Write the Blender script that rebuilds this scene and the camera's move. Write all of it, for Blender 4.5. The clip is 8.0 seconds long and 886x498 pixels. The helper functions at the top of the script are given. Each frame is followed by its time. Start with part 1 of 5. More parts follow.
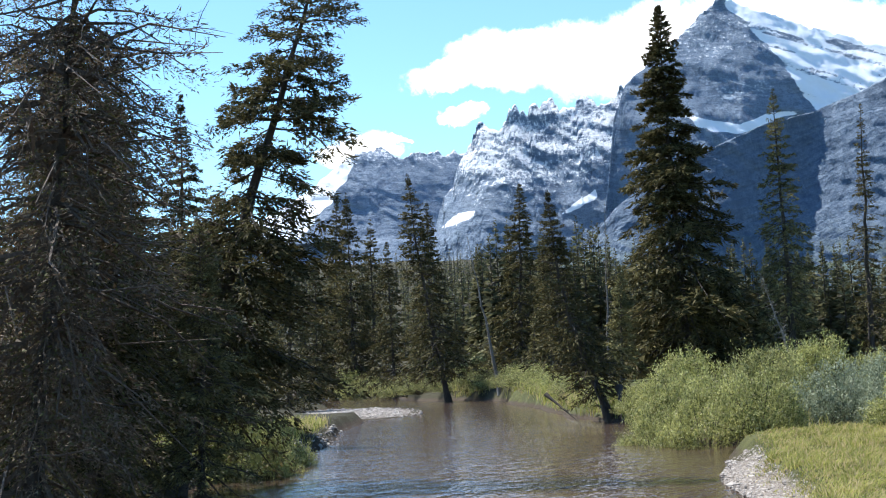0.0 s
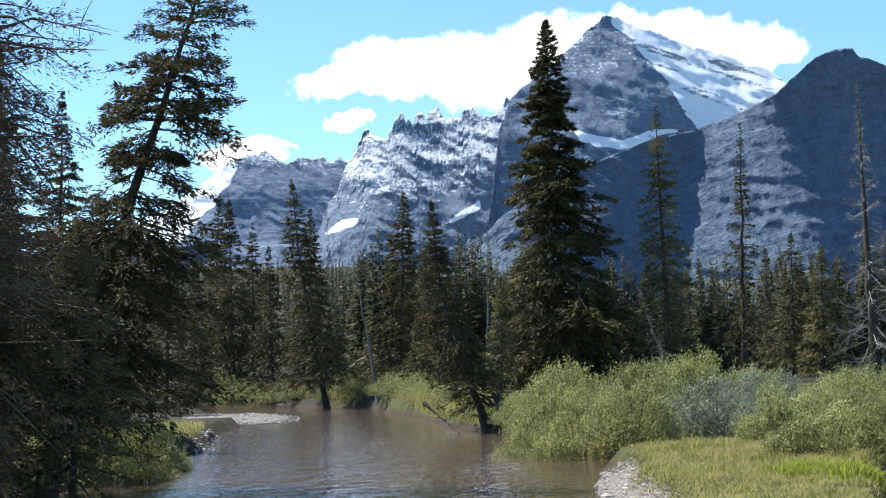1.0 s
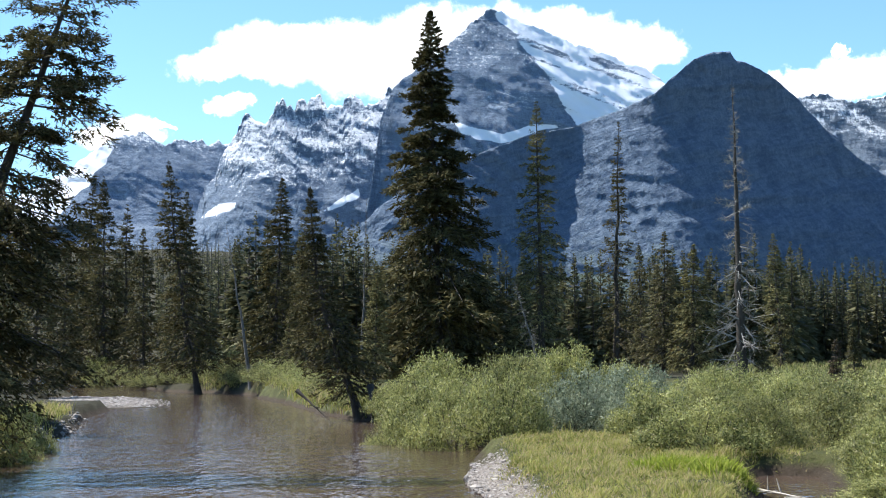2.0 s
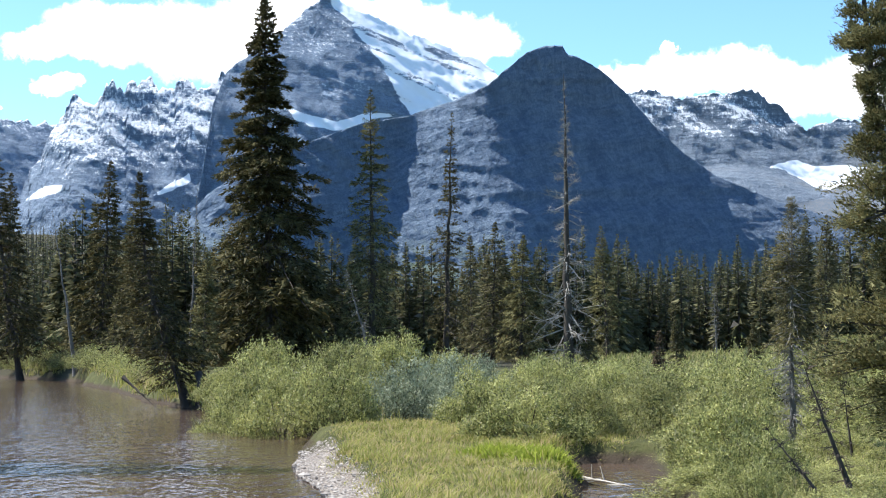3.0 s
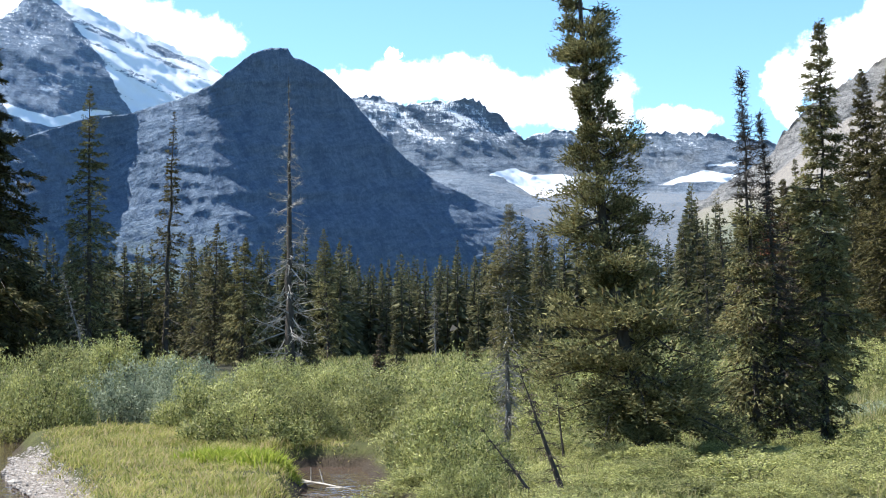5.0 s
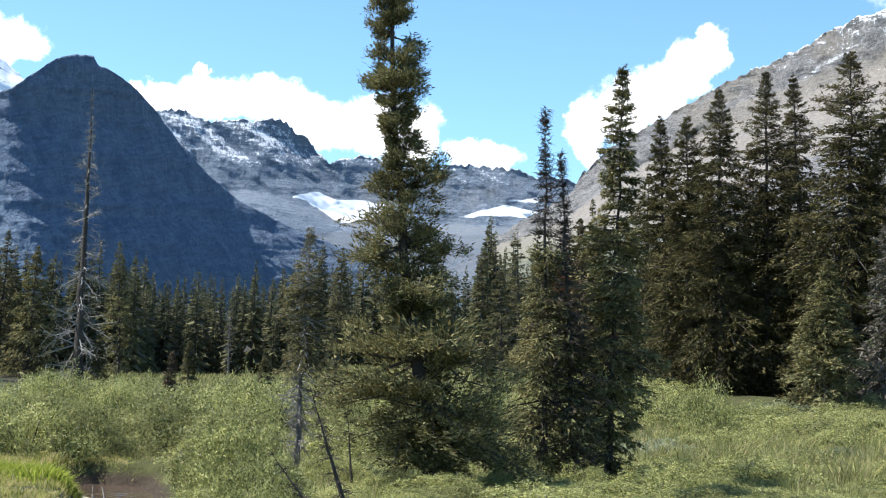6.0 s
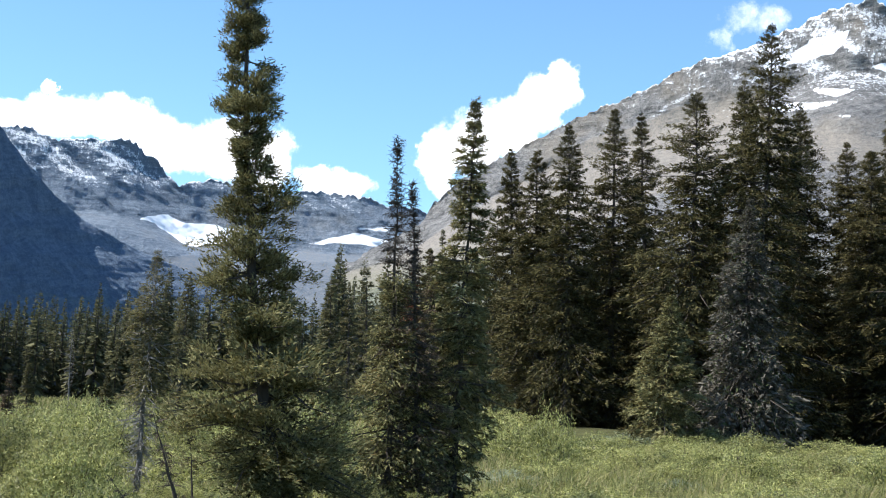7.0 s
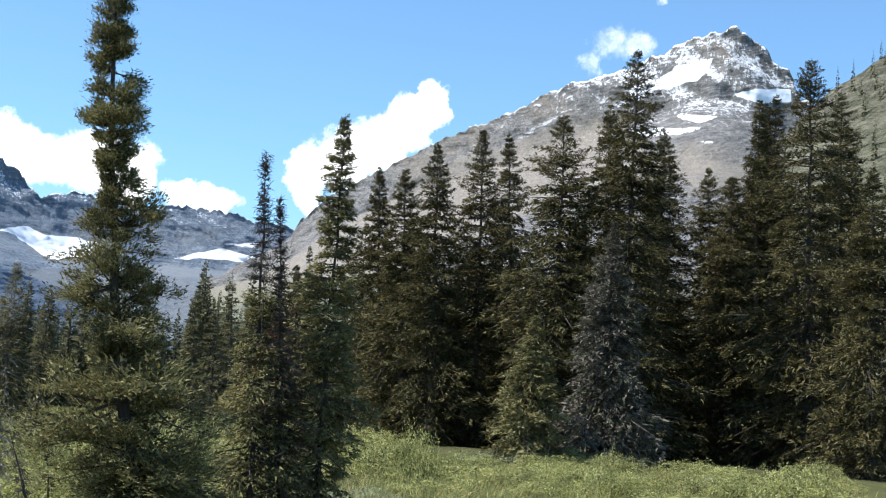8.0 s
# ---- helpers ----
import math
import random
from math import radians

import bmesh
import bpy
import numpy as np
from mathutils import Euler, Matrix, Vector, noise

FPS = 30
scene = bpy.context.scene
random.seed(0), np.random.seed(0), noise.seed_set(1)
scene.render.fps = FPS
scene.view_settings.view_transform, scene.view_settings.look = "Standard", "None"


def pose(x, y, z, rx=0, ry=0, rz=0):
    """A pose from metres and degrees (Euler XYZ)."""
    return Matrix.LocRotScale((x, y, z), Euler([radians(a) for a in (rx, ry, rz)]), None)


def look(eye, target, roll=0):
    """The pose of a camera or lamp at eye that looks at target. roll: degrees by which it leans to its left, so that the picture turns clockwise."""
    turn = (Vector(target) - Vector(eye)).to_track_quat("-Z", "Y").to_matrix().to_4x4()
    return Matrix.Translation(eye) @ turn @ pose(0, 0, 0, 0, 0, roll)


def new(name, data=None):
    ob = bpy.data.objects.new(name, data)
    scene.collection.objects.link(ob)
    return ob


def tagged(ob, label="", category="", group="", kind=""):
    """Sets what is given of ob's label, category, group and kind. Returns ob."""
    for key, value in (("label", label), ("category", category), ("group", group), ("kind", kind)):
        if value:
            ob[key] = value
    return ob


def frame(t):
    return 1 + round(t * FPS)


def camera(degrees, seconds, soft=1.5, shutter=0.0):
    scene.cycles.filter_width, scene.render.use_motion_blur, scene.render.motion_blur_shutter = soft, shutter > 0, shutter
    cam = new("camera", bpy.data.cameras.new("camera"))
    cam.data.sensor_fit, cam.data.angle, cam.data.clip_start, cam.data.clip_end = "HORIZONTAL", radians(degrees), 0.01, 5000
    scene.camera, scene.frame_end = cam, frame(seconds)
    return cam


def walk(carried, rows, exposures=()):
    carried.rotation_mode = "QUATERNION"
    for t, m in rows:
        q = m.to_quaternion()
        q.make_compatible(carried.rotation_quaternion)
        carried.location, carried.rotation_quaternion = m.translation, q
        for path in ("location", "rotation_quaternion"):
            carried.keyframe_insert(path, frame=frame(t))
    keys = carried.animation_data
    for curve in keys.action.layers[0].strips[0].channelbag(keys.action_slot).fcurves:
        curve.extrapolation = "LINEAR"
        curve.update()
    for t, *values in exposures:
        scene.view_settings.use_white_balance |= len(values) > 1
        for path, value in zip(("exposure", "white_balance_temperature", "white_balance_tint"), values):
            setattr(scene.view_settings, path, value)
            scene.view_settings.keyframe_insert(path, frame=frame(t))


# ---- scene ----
EYE = (0.0, 0.0, 2.2)
cam = camera(32.384, 8.0, soft=1.05)
# seconds, heading (degrees to the right of +Y), tilt upwards, lean
TURNS = [
    (0.0, -21.518, 4.561, -3.582), (0.5, -19.348, 4.733, -3.26), (1.0, -17.092, 4.63, -2.373),
    (1.5, -15.033, 4.369, -2.147), (1.7, -13.99, 4.283, -1.586), (2.8, -7.811, 3.645, -0.551),
    (3.0, -6.184, 3.577, -0.476), (3.5, -2.713, 3.367, -0.1), (4.0, -0.0, 3.299, -0.368),
    (4.2, 1.009, 3.333, -0.611), (5.3, 5.969, 3.95, 0.358), (5.5, 7.533, 4.237, 0.94),
    (6.0, 11.729, 4.695, 2.264), (6.5, 14.601, 5.326, 3.056), (7.0, 17.334, 6.025, 3.206),
    (7.5, 19.645, 6.541, 3.031), (8.0, 22.306, 7.0, 3.616),
]


def heading(az, el):
    a, e = radians(az), radians(el)
    return Vector((math.sin(a) * math.cos(e), math.cos(a) * math.cos(e), math.sin(e)))


EXPOSURES = [(0.0, 1.03), (1.0, 0.88), (1.6, 0.88), (3.0, 1.1), (4.0, 1.24), (6.0, 1.0), (8.0, 0.88)]
walk(cam, [(t, look(EYE, Vector(EYE) + 10 * heading(az, el), roll)) for t, az, el, roll in TURNS], EXPOSURES)

# ---- light: sun high to the north-west, clear sky with cumulus over the ridges ----
SUN_AZ, SUN_EL = -74.0, 54.0
sun = new("sun", bpy.data.lights.new("sun", "SUN"))
sun.data.energy, sun.data.angle, sun.data.color = 5.0, radians(0.53), (1.0, 0.965, 0.905)
sun.matrix_world = look(50 * heading(SUN_AZ, SUN_EL), (0, 0, 0))


class Nodes:
    """A small writer for node trees."""

    def __init__(self, tree):
        self.tree = tree
        tree.nodes.clear()

    def add(self, kind, inputs=None, **props):
        n = self.tree.nodes.new(kind)
        if "data_type" in props:
            n.data_type = props["data_type"]
        if "blend_type" in props:
            n.blend_type = props["blend_type"]
        if "interpolation_type" in props:
            n.interpolation_type = props["interpolation_type"]
        if "operation" in props:
            n.operation = props["operation"]
        if "attribute_name" in props:
            n.attribute_name = props["attribute_name"]
        for k, v in (inputs or {}).items():
            self.put(n.inputs[k], v)
        return n

    def put(self, socket, v):
        if isinstance(v, bpy.types.NodeSocket):
            self.tree.links.new(v, socket)
        else:
            socket.default_value = v

    def math(self, op, a, b=0.0, c=0.0, clamp=False):
        n = self.tree.nodes.new("ShaderNodeMath")
        n.operation, n.use_clamp = op, clamp
        for i, v in enumerate((a, b, c)):
            self.put(n.inputs[i], v)
        return n.outputs[0]

    def step(self, v, lo, hi):
        return self.add("ShaderNodeMapRange", {"Value": v, "From Min": lo, "From Max": hi}, interpolation_type="SMOOTHSTEP").outputs[0]

    def mix(self, f, a, b):
        n = self.add("ShaderNodeMix", data_type="RGBA")
        for i, v in ((0, f), (6, a), (7, b)):
            self.put(n.inputs[i], (*v, 1.0) if isinstance(v, tuple) and len(v) == 3 else v)
        return n.outputs[2]

    def noise(self, co, scale, detail=4.0, rough=0.55, out="Fac"):
        n = self.add("ShaderNodeTexNoise", {"Scale": scale, "Detail": detail, "Roughness": rough})
        if co is not None:
            self.put(n.inputs["Vector"], co)
        return n.outputs[out]


world = bpy.data.worlds.new("sky")
scene.world = world
world.use_nodes = True
W = Nodes(world.node_tree)
sky = W.add("ShaderNodeTexSky")
sky.sky_type, sky.sun_disc = "NISHITA", False
sky.sun_elevation, sky.sun_rotation = radians(SUN_EL), radians(SUN_AZ)
sky.altitude, sky.air_density, sky.dust_density, sky.ozone_density = 1500.0, 1.0, 0.1, 2.0
co = W.add("ShaderNodeTexCoord").outputs["Generated"]
xyz = W.add("ShaderNodeSeparateXYZ", {0: co})
az = W.math("MULTIPLY", W.math("ARCTAN2", xyz.outputs[0], xyz.outputs[1]), 57.29578)
el = W.math("MULTIPLY", W.math("ARCSINE", xyz.outputs[2]), 57.29578)
warp = W.add("ShaderNodeSeparateXYZ", {0: W.noise(co, 26.0, 6.0, 0.62, "Color")})
az = W.math("ADD", az, W.math("MULTIPLY_ADD", warp.outputs[0], 3.0, -1.5))
el = W.math("ADD", el, W.math("MULTIPLY_ADD", warp.outputs[1], 1.9, -0.95))
fine = W.noise(co, 60.0, 7.0, 0.66)
# cumulus heaps: heading, height, half width, half height in degrees
HEAPS_WEST = [(-20.4, 10.95, 1.9, .55), (-18.3, 11.5, 2.7, 1.1), (-15.3, 11.3, 2.8, 1.5), (-13.1, 11.7, 2.8, 1.5),
              (-10.9, 12.0, 2.8, 1.2), (-8.0, 11.9, 2.5, .95), (-5.5, 11.3, 1.9, 1.0), (-20.4, 9.57, .8, .36),
              (-22.7, 8.9, .45, .14), (-24.4, 8.5, 1.7, .6), (.8, 9.9, .9, .5)]
HEAPS_MID = [(1.6, 9.7, 1.5, .8), (3.2, 10.0, 1.7, .9), (4.7, 10.0, 1.9, .95), (6.75, 9.3, 1.9, 1.1), (8.8, 9.2, 1.5, 1.1),
             (10.4, 8.8, 1.3, 1.3), (2.7, 11.1, .35, .25), (13.3, 8.2, 1.4, .6)]
HEAPS_EAST = [(17.2, 9.4, .85, 1.4), (18.5, 10.1, 1.1, 1.4), (19.5, 10.8, 1.1, 1.15), (20.75, 11.6, 1.0, 1.05), (21.6, 12.4, .75, .8)]
WISPS = [(28.1, 15.0, 1.0, .6), (29.1, 14.8, .9, .5), (27.5, 14.3, .5, .7), (30.2, 16.6, .4, .25)]


def heap_field(heaps):
    best = None
    for a, e, ra, re in heaps:
        da = W.math("MULTIPLY", W.math("SUBTRACT", az, a), 1 / ra)
        de = W.math("MULTIPLY", W.math("SUBTRACT", el, e), 1 / re)
        d = W.math("SUBTRACT", 1.0, W.math("ADD", W.math("MULTIPLY", da, da), W.math("MULTIPLY", de, de)))
        best = d if best is None else W.math("SMOOTH_MAX", best, d, 0.25)
    return best


thick = heap_field(HEAPS_WEST + HEAPS_MID + HEAPS_EAST)
thick = W.step(W.math("MULTIPLY_ADD", W.math("SUBTRACT", fine, 0.5), 1.5, thick), -0.25, 0.6)
thin = W.step(W.math("MULTIPLY_ADD", W.math("SUBTRACT", fine, 0.5), 3.4, heap_field(WISPS)), -0.1, 2.3)
cover = W.math("MAXIMUM", thick, W.math("MULTIPLY", thin, 0.75))
shade = W.mix(W.noise(co, 34.0, 5.0), (8.6, 9.0, 9.6), (12.5, 12.4, 12.2))
clear = W.add("ShaderNodeMix", {0: 1.0, 6: sky.outputs[0], 7: (0.77, 0.985, 1.07, 1.0)}, data_type="RGBA", blend_type="MULTIPLY").outputs[2]
skycol = W.add("ShaderNodeMix", {6: clear, 7: shade, 0: cover}, data_type="RGBA").outputs[2]
bg = W.add("ShaderNodeBackground", {"Color": skycol, "Strength": 0.115})
W.tree.links.new(bg.outputs[0], W.add("ShaderNodeOutputWorld").inputs[0])


# ---- materials ----
def material(name):
    m = bpy.data.materials.new(name)
    m.use_nodes = True
    return m, Nodes(m.node_tree)


def finish(N, shader):
    N.tree.links.new(shader, N.add("ShaderNodeOutputMaterial").inputs[0])


def foliage(name, dark, light, through_light=0.3, odd=None, odd_share=0.0, rough=0.6, gloss=0.06):
    """Leaves or needles: each spray differs; light passes through in part."""
    m, N = material(name)
    rnd = N.add("ShaderNodeNewGeometry").outputs["Random Per Island"]
    pos = N.add("ShaderNodeNewGeometry").outputs["Position"]
    patch = N.noise(pos, 0.9, 3.0)
    f = N.math("ADD", N.math("MULTIPLY", rnd, 0.85), N.math("MULTIPLY_ADD", patch, 1.3, -0.58), clamp=True)
    col = N.mix(f, dark, light)
    if odd:
        pick = N.math("GREATER_THAN", N.math("FRACT", N.math("MULTIPLY", rnd, 37.7)), 1 - odd_share)
        col = N.mix(pick, col, odd)
    p = N.add("ShaderNodeBsdfPrincipled", {"Base Color": col, "Roughness": rough, "Specular IOR Level": gloss})
    tr = N.add("ShaderNodeBsdfTranslucent", {"Color": col})
    mix = N.add("ShaderNodeMixShader", {0: through_light, 1: p.outputs[0], 2: tr.outputs[0]})
    finish(N, mix.outputs[0])
    return m


def bark(name, dark, light):
    m, N = material(name)
    tc = N.add("ShaderNodeTexCoord").outputs["Object"]
    st = N.add("ShaderNodeMapping", {"Vector": tc, "Scale": (9.0, 9.0, 1.6)}).outputs[0]
    n1, n2 = N.noise(st, 2.0, 6.0, 0.65), N.noise(tc, 0.9, 3.0)
    col = N.mix(N.step(N.math("MULTIPLY_ADD", n2, 0.5, N.math("MULTIPLY", n1, 0.6)), 0.3, 0.8), dark, light)
    bump = N.add("ShaderNodeBump", {"Height": n1, "Strength": 0.8, "Distance": 0.04})
    p = N.add("ShaderNodeBsdfPrincipled", {"Base Color": col, "Roughness": 0.9, "Normal": bump.outputs[0]})
    finish(N, p.outputs[0])
    return m


NEEDLE = foliage("spruce_needles", (0.026, 0.027, 0.012), (0.15, 0.13, 0.055), 0.2, (0.10, 0.085, 0.05), 0.05)
NEEDLE_YELLOW = foliage("yellowish_needles", (0.05, 0.052, 0.022), (0.29, 0.268, 0.125), 0.25, (0.16, 0.12, 0.05), 0.06)
# next two: needle colours lifted to paint in the haze of distance
NEEDLE_FAR = foliage("hazed_forest_needles", (0.046, 0.050, 0.028), (0.17, 0.165, 0.085), 0.28, (0.15, 0.14, 0.12), 0.06)
NEEDLE_MID = foliage("hazed_grey_green_needles", (0.044, 0.046, 0.024), (0.21, 0.19, 0.092), 0.28, (0.16, 0.14, 0.10), 0.1)
NEEDLE_BROWN = foliage("dry_twigs", (0.055, 0.042, 0.03), (0.21, 0.16, 0.11), 0.2, (0.10, 0.10, 0.04), 0.2)
NEEDLE_GREY = foliage("lichen_grey_twigs", (0.07, 0.063, 0.052), (0.20, 0.182, 0.15), 0.2, (0.06, 0.075, 0.035), 0.2)
NEEDLE_RED = foliage("red_dead_needles", (0.13, 0.045, 0.02), (0.28, 0.10, 0.05), 0.25)
WILLOW = foliage("willow_leaves", (0.062, 0.082, 0.024), (0.54, 0.54, 0.205), 0.3, (0.38, 0.36, 0.20), 0.07, 0.55, gloss=0.15)
WILLOW_GREY = foliage("grey_willow_leaves", (0.07, 0.095, 0.055), (0.38, 0.42, 0.28), 0.26, (0.30, 0.33, 0.22), 0.1, 0.5, gloss=0.15)
WILLOW_OLIVE = foliage("olive_willow_leaves", (0.048, 0.064, 0.022), (0.43, 0.425, 0.165), 0.3, (0.24, 0.24, 0.13), 0.1, 0.6, gloss=0.15)
SEDGE = foliage("sedge_blades", (0.16, 0.18, 0.045), (0.45, 0.44, 0.14), 0.45, (0.46, 0.38, 0.20), 0.32, 0.55)
MEADOW = foliage("meadow_blades", (0.085, 0.105, 0.032), (0.385, 0.375, 0.15), 0.35, (0.42, 0.36, 0.19), 0.2, 0.55)
SEDGE_BRIGHT = foliage("bright_sedge_blades", (0.17, 0.21, 0.03), (0.36, 0.42, 0.07), 0.45, (0.40, 0.38, 0.12), 0.1, 0.55)
BARK = bark("spruce_bark", (0.028, 0.022, 0.017), (0.085, 0.07, 0.056))
BARK_BROWN = bark("brown_twigs", (0.05, 0.036, 0.027), (0.16, 0.12, 0.09))
BARK_GREY = bark("weathered_grey_wood", (0.065, 0.058, 0.05), (0.25, 0.23, 0.205))
STEM = bark("willow_stems", (0.03, 0.025, 0.017), (0.09, 0.072, 0.05))
BLEACHED = bark("bleached_limbs", (0.12, 0.112, 0.10), (0.42, 0.40, 0.365))
DRIFT = bark("bleached_driftwood", (0.28, 0.25, 0.21), (0.58, 0.55, 0.49))


def rock(name, dark, light, tan, snow_height, cover, green=0.0, green_top=120.0, dip=(0.0, 0.0), contrast=1.0, lean=0.4, carve=9.0):
    """Bedded grey rock with ribs; snow keeps to ledges and hollows up high, scrub to the lower slopes. dip: rise of the beds east and north."""
    m, N = material(name)
    geo = N.add("ShaderNodeNewGeometry")
    pos, nz = geo.outputs["Position"], N.add("ShaderNodeSeparateXYZ", {0: geo.outputs["Normal"]}).outputs[2]
    z = N.add("ShaderNodeSeparateXYZ", {0: pos}).outputs[2]
    big, mid, small, fine = N.noise(pos, 0.005, 5.0, 0.6), N.noise(pos, 0.022, 6.0, 0.68), N.noise(pos, 0.10, 6.0, 0.75), N.noise(pos, 0.4, 4.0, 0.7)
    tilt = N.add("ShaderNodeVectorMath", {0: pos, 1: (-dip[0], -dip[1], 1.0)}, operation="DOT_PRODUCT").outputs["Value"]
    bed = N.math("ADD", tilt, N.math("MULTIPLY_ADD", big, 44.0, N.math("MULTIPLY_ADD", mid, 16.0, N.math("MULTIPLY", small, 5.0))))
    flat = N.add("ShaderNodeVectorMath", {0: pos, 1: (0.10, 0.10, 0.0)}, operation="MULTIPLY").outputs[0]
    strata = N.add("ShaderNodeVectorMath", {0: flat, 1: N.add("ShaderNodeCombineXYZ", {2: bed}).outputs[0]}).outputs[0]
    bands, ledge = N.noise(strata, 0.22, 4.0, 0.72), N.noise(strata, 0.055, 5.0, 0.66)
    turned = N.add("ShaderNodeMapping", {"Vector": pos, "Rotation": (0.0, lean, 0.0), "Scale": (1.0, 1.0, 0.2)}).outputs[0]
    streak, cleft = N.noise(turned, 0.055, 5.0, 0.68), N.noise(turned, 0.17, 4.0, 0.65)
    crack = N.step(N.math("ABSOLUTE", N.math("SUBTRACT", cleft, 0.5)), 0.035, 0.0)
    f = N.math("ADD", N.math("MULTIPLY", bands, 0.5), N.math("ADD", N.math("MULTIPLY", streak, 0.35), N.math("ADD", N.math("MULTIPLY", small, 0.45), N.math("MULTIPLY", fine, 0.3))))
    col = N.mix(N.step(f, 0.8 - 0.16 / contrast, 0.8 + 0.16 / contrast), dark, light)
    col = N.mix(N.math("MULTIPLY", crack, 0.45), col, dark)
    col = N.mix(N.math("MULTIPLY", N.step(big, 0.52, 0.68), 0.6), col, tan)
    scree = N.add("ShaderNodeAttribute", attribute_name="scree").outputs["Fac"]
    scree = N.step(N.math("MULTIPLY_ADD", N.math("SUBTRACT", N.math("ADD", mid, streak), 1.0), 1.1, scree), 0.3, 0.7)
    col = N.mix(N.math("MULTIPLY", scree, 0.85), col, N.mix(N.math("MULTIPLY_ADD", fine, 0.5, N.math("MULTIPLY", cleft, 0.5)), dark, tan) if green == 0 else N.mix(N.step(N.math("MULTIPLY_ADD", fine, 0.5, N.math("MULTIPLY", small, 0.5)), 0.3, 0.65), dark, tan))
    if green:
        g = N.math("MULTIPLY", N.step(N.math("ADD", N.math("MULTIPLY", mid, 1.3), N.math("MULTIPLY_ADD", small, 0.7, nz)), 1.4, 1.75), N.step(N.math("MULTIPLY_ADD", mid, 160.0, z), green_top + 60, green_top * 0.45 + 60))
        col = N.mix(N.math("MULTIPLY", g, green), col, N.mix(small, (0.045, 0.065, 0.025), (0.17, 0.20, 0.075)))
    lie = N.math("ADD", N.math("MULTIPLY", bands, 0.55), N.math("ADD", N.math("MULTIPLY", fine, 0.5), N.math("MULTIPLY_ADD", streak, 0.5, N.math("MULTIPLY", cleft, 0.9))))
    lie = N.math("ADD", lie, N.math("ADD", N.math("MULTIPLY", small, 0.5), N.math("MULTIPLY_ADD", nz, 0.5, N.math("MULTIPLY", mid, 0.5))))
    lie = N.math("ADD", lie, N.math("MULTIPLY_ADD", N.step(z, snow_height[0], snow_height[1]), 0.75, -0.75))
    snow = N.math("MULTIPLY", N.step(lie, 1.87 - cover, 2.10 - cover), 0.92)
    if cover <= -1:
        snow = N.math("MULTIPLY", snow, 0.0)
    field = N.add("ShaderNodeAttribute", attribute_name="snowfield").outputs["Fac"]
    rough = N.math("ADD", N.math("MULTIPLY", small, 0.3), N.math("ADD", N.math("MULTIPLY", bands, 0.5), N.math("MULTIPLY", fine, 0.2)))
    field = N.step(N.math("MULTIPLY_ADD", N.math("SUBTRACT", rough, 0.5), 0.8, field), 0.42, 0.56)
    snow = N.math("MAXIMUM", snow, field)
    col = N.mix(snow, col, N.mix(mid, (0.88, 0.91, 0.95), (0.76, 0.80, 0.86)))
    h = N.math("ADD", N.math("MULTIPLY", bands, 0.22), N.math("ADD", N.math("MULTIPLY", streak, 0.9), N.math("ADD", N.math("MULTIPLY", ledge, 0.9), N.math("MULTIPLY", small, 0.4))))
    h = N.math("ADD", h, N.math("ADD", N.math("MULTIPLY", cleft, 0.35), N.math("MULTIPLY", crack, -0.08)))
    soft = N.math("MULTIPLY_ADD", N.math("MAXIMUM", field, N.math("MULTIPLY", scree, 0.6)), -0.75, 0.9)
    bump = N.add("ShaderNodeBump", {"Height": h, "Strength": soft, "Distance": carve})
    p = N.add("ShaderNodeBsdfPrincipled", {"Base Color": col, "Roughness": 0.92, "Specular IOR Level": 0.15, "Normal": bump.outputs[0]})
    finish(N, p.outputs[0])
    return m


# distance haze is painted into the first five: rock greys lifted and blued
ROCK_FAR = rock("far_hazed_grey_rock", (0.122, 0.172, 0.250), (0.262, 0.330, 0.421), (0.210, 0.265, 0.340), (230, 470), 0.04, lean=0.5)
ROCK_RIDGE = rock("ridge_hazed_grey_rock", (0.122, 0.172, 0.250), (0.262, 0.330, 0.421), (0.210, 0.265, 0.340), (400, 640), -0.08, lean=0.5)
ROCK_HORN = rock("horn_hazed_grey_rock", (0.130, 0.182, 0.258), (0.255, 0.325, 0.420), (0.210, 0.265, 0.340), (380, 640), -0.2, lean=0.1)
ROCK_DOME = rock("dark_hazed_grey_rock", (0.080, 0.120, 0.184), (0.178, 0.230, 0.300), (0.129, 0.165, 0.221), (2000, 2100), -2.0, 0.9, 170.0, dip=(0.35, 0.0), carve=6.0)
ROCK_WALL = rock("wall_hazed_grey_rock", (0.112, 0.151, 0.204), (0.236, 0.283, 0.343), (0.178, 0.184, 0.190), (350, 540), 0.0, 0.5, 200.0, lean=0.15)
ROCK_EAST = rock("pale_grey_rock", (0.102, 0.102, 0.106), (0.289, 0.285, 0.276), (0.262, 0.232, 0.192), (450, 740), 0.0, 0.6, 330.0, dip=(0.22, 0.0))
ROCK_HILL = rock("grassy_hillside", (0.06, 0.058, 0.048), (0.17, 0.155, 0.13), (0.13, 0.12, 0.09), (3000, 3100), -2.0, 0.3, 260.0)


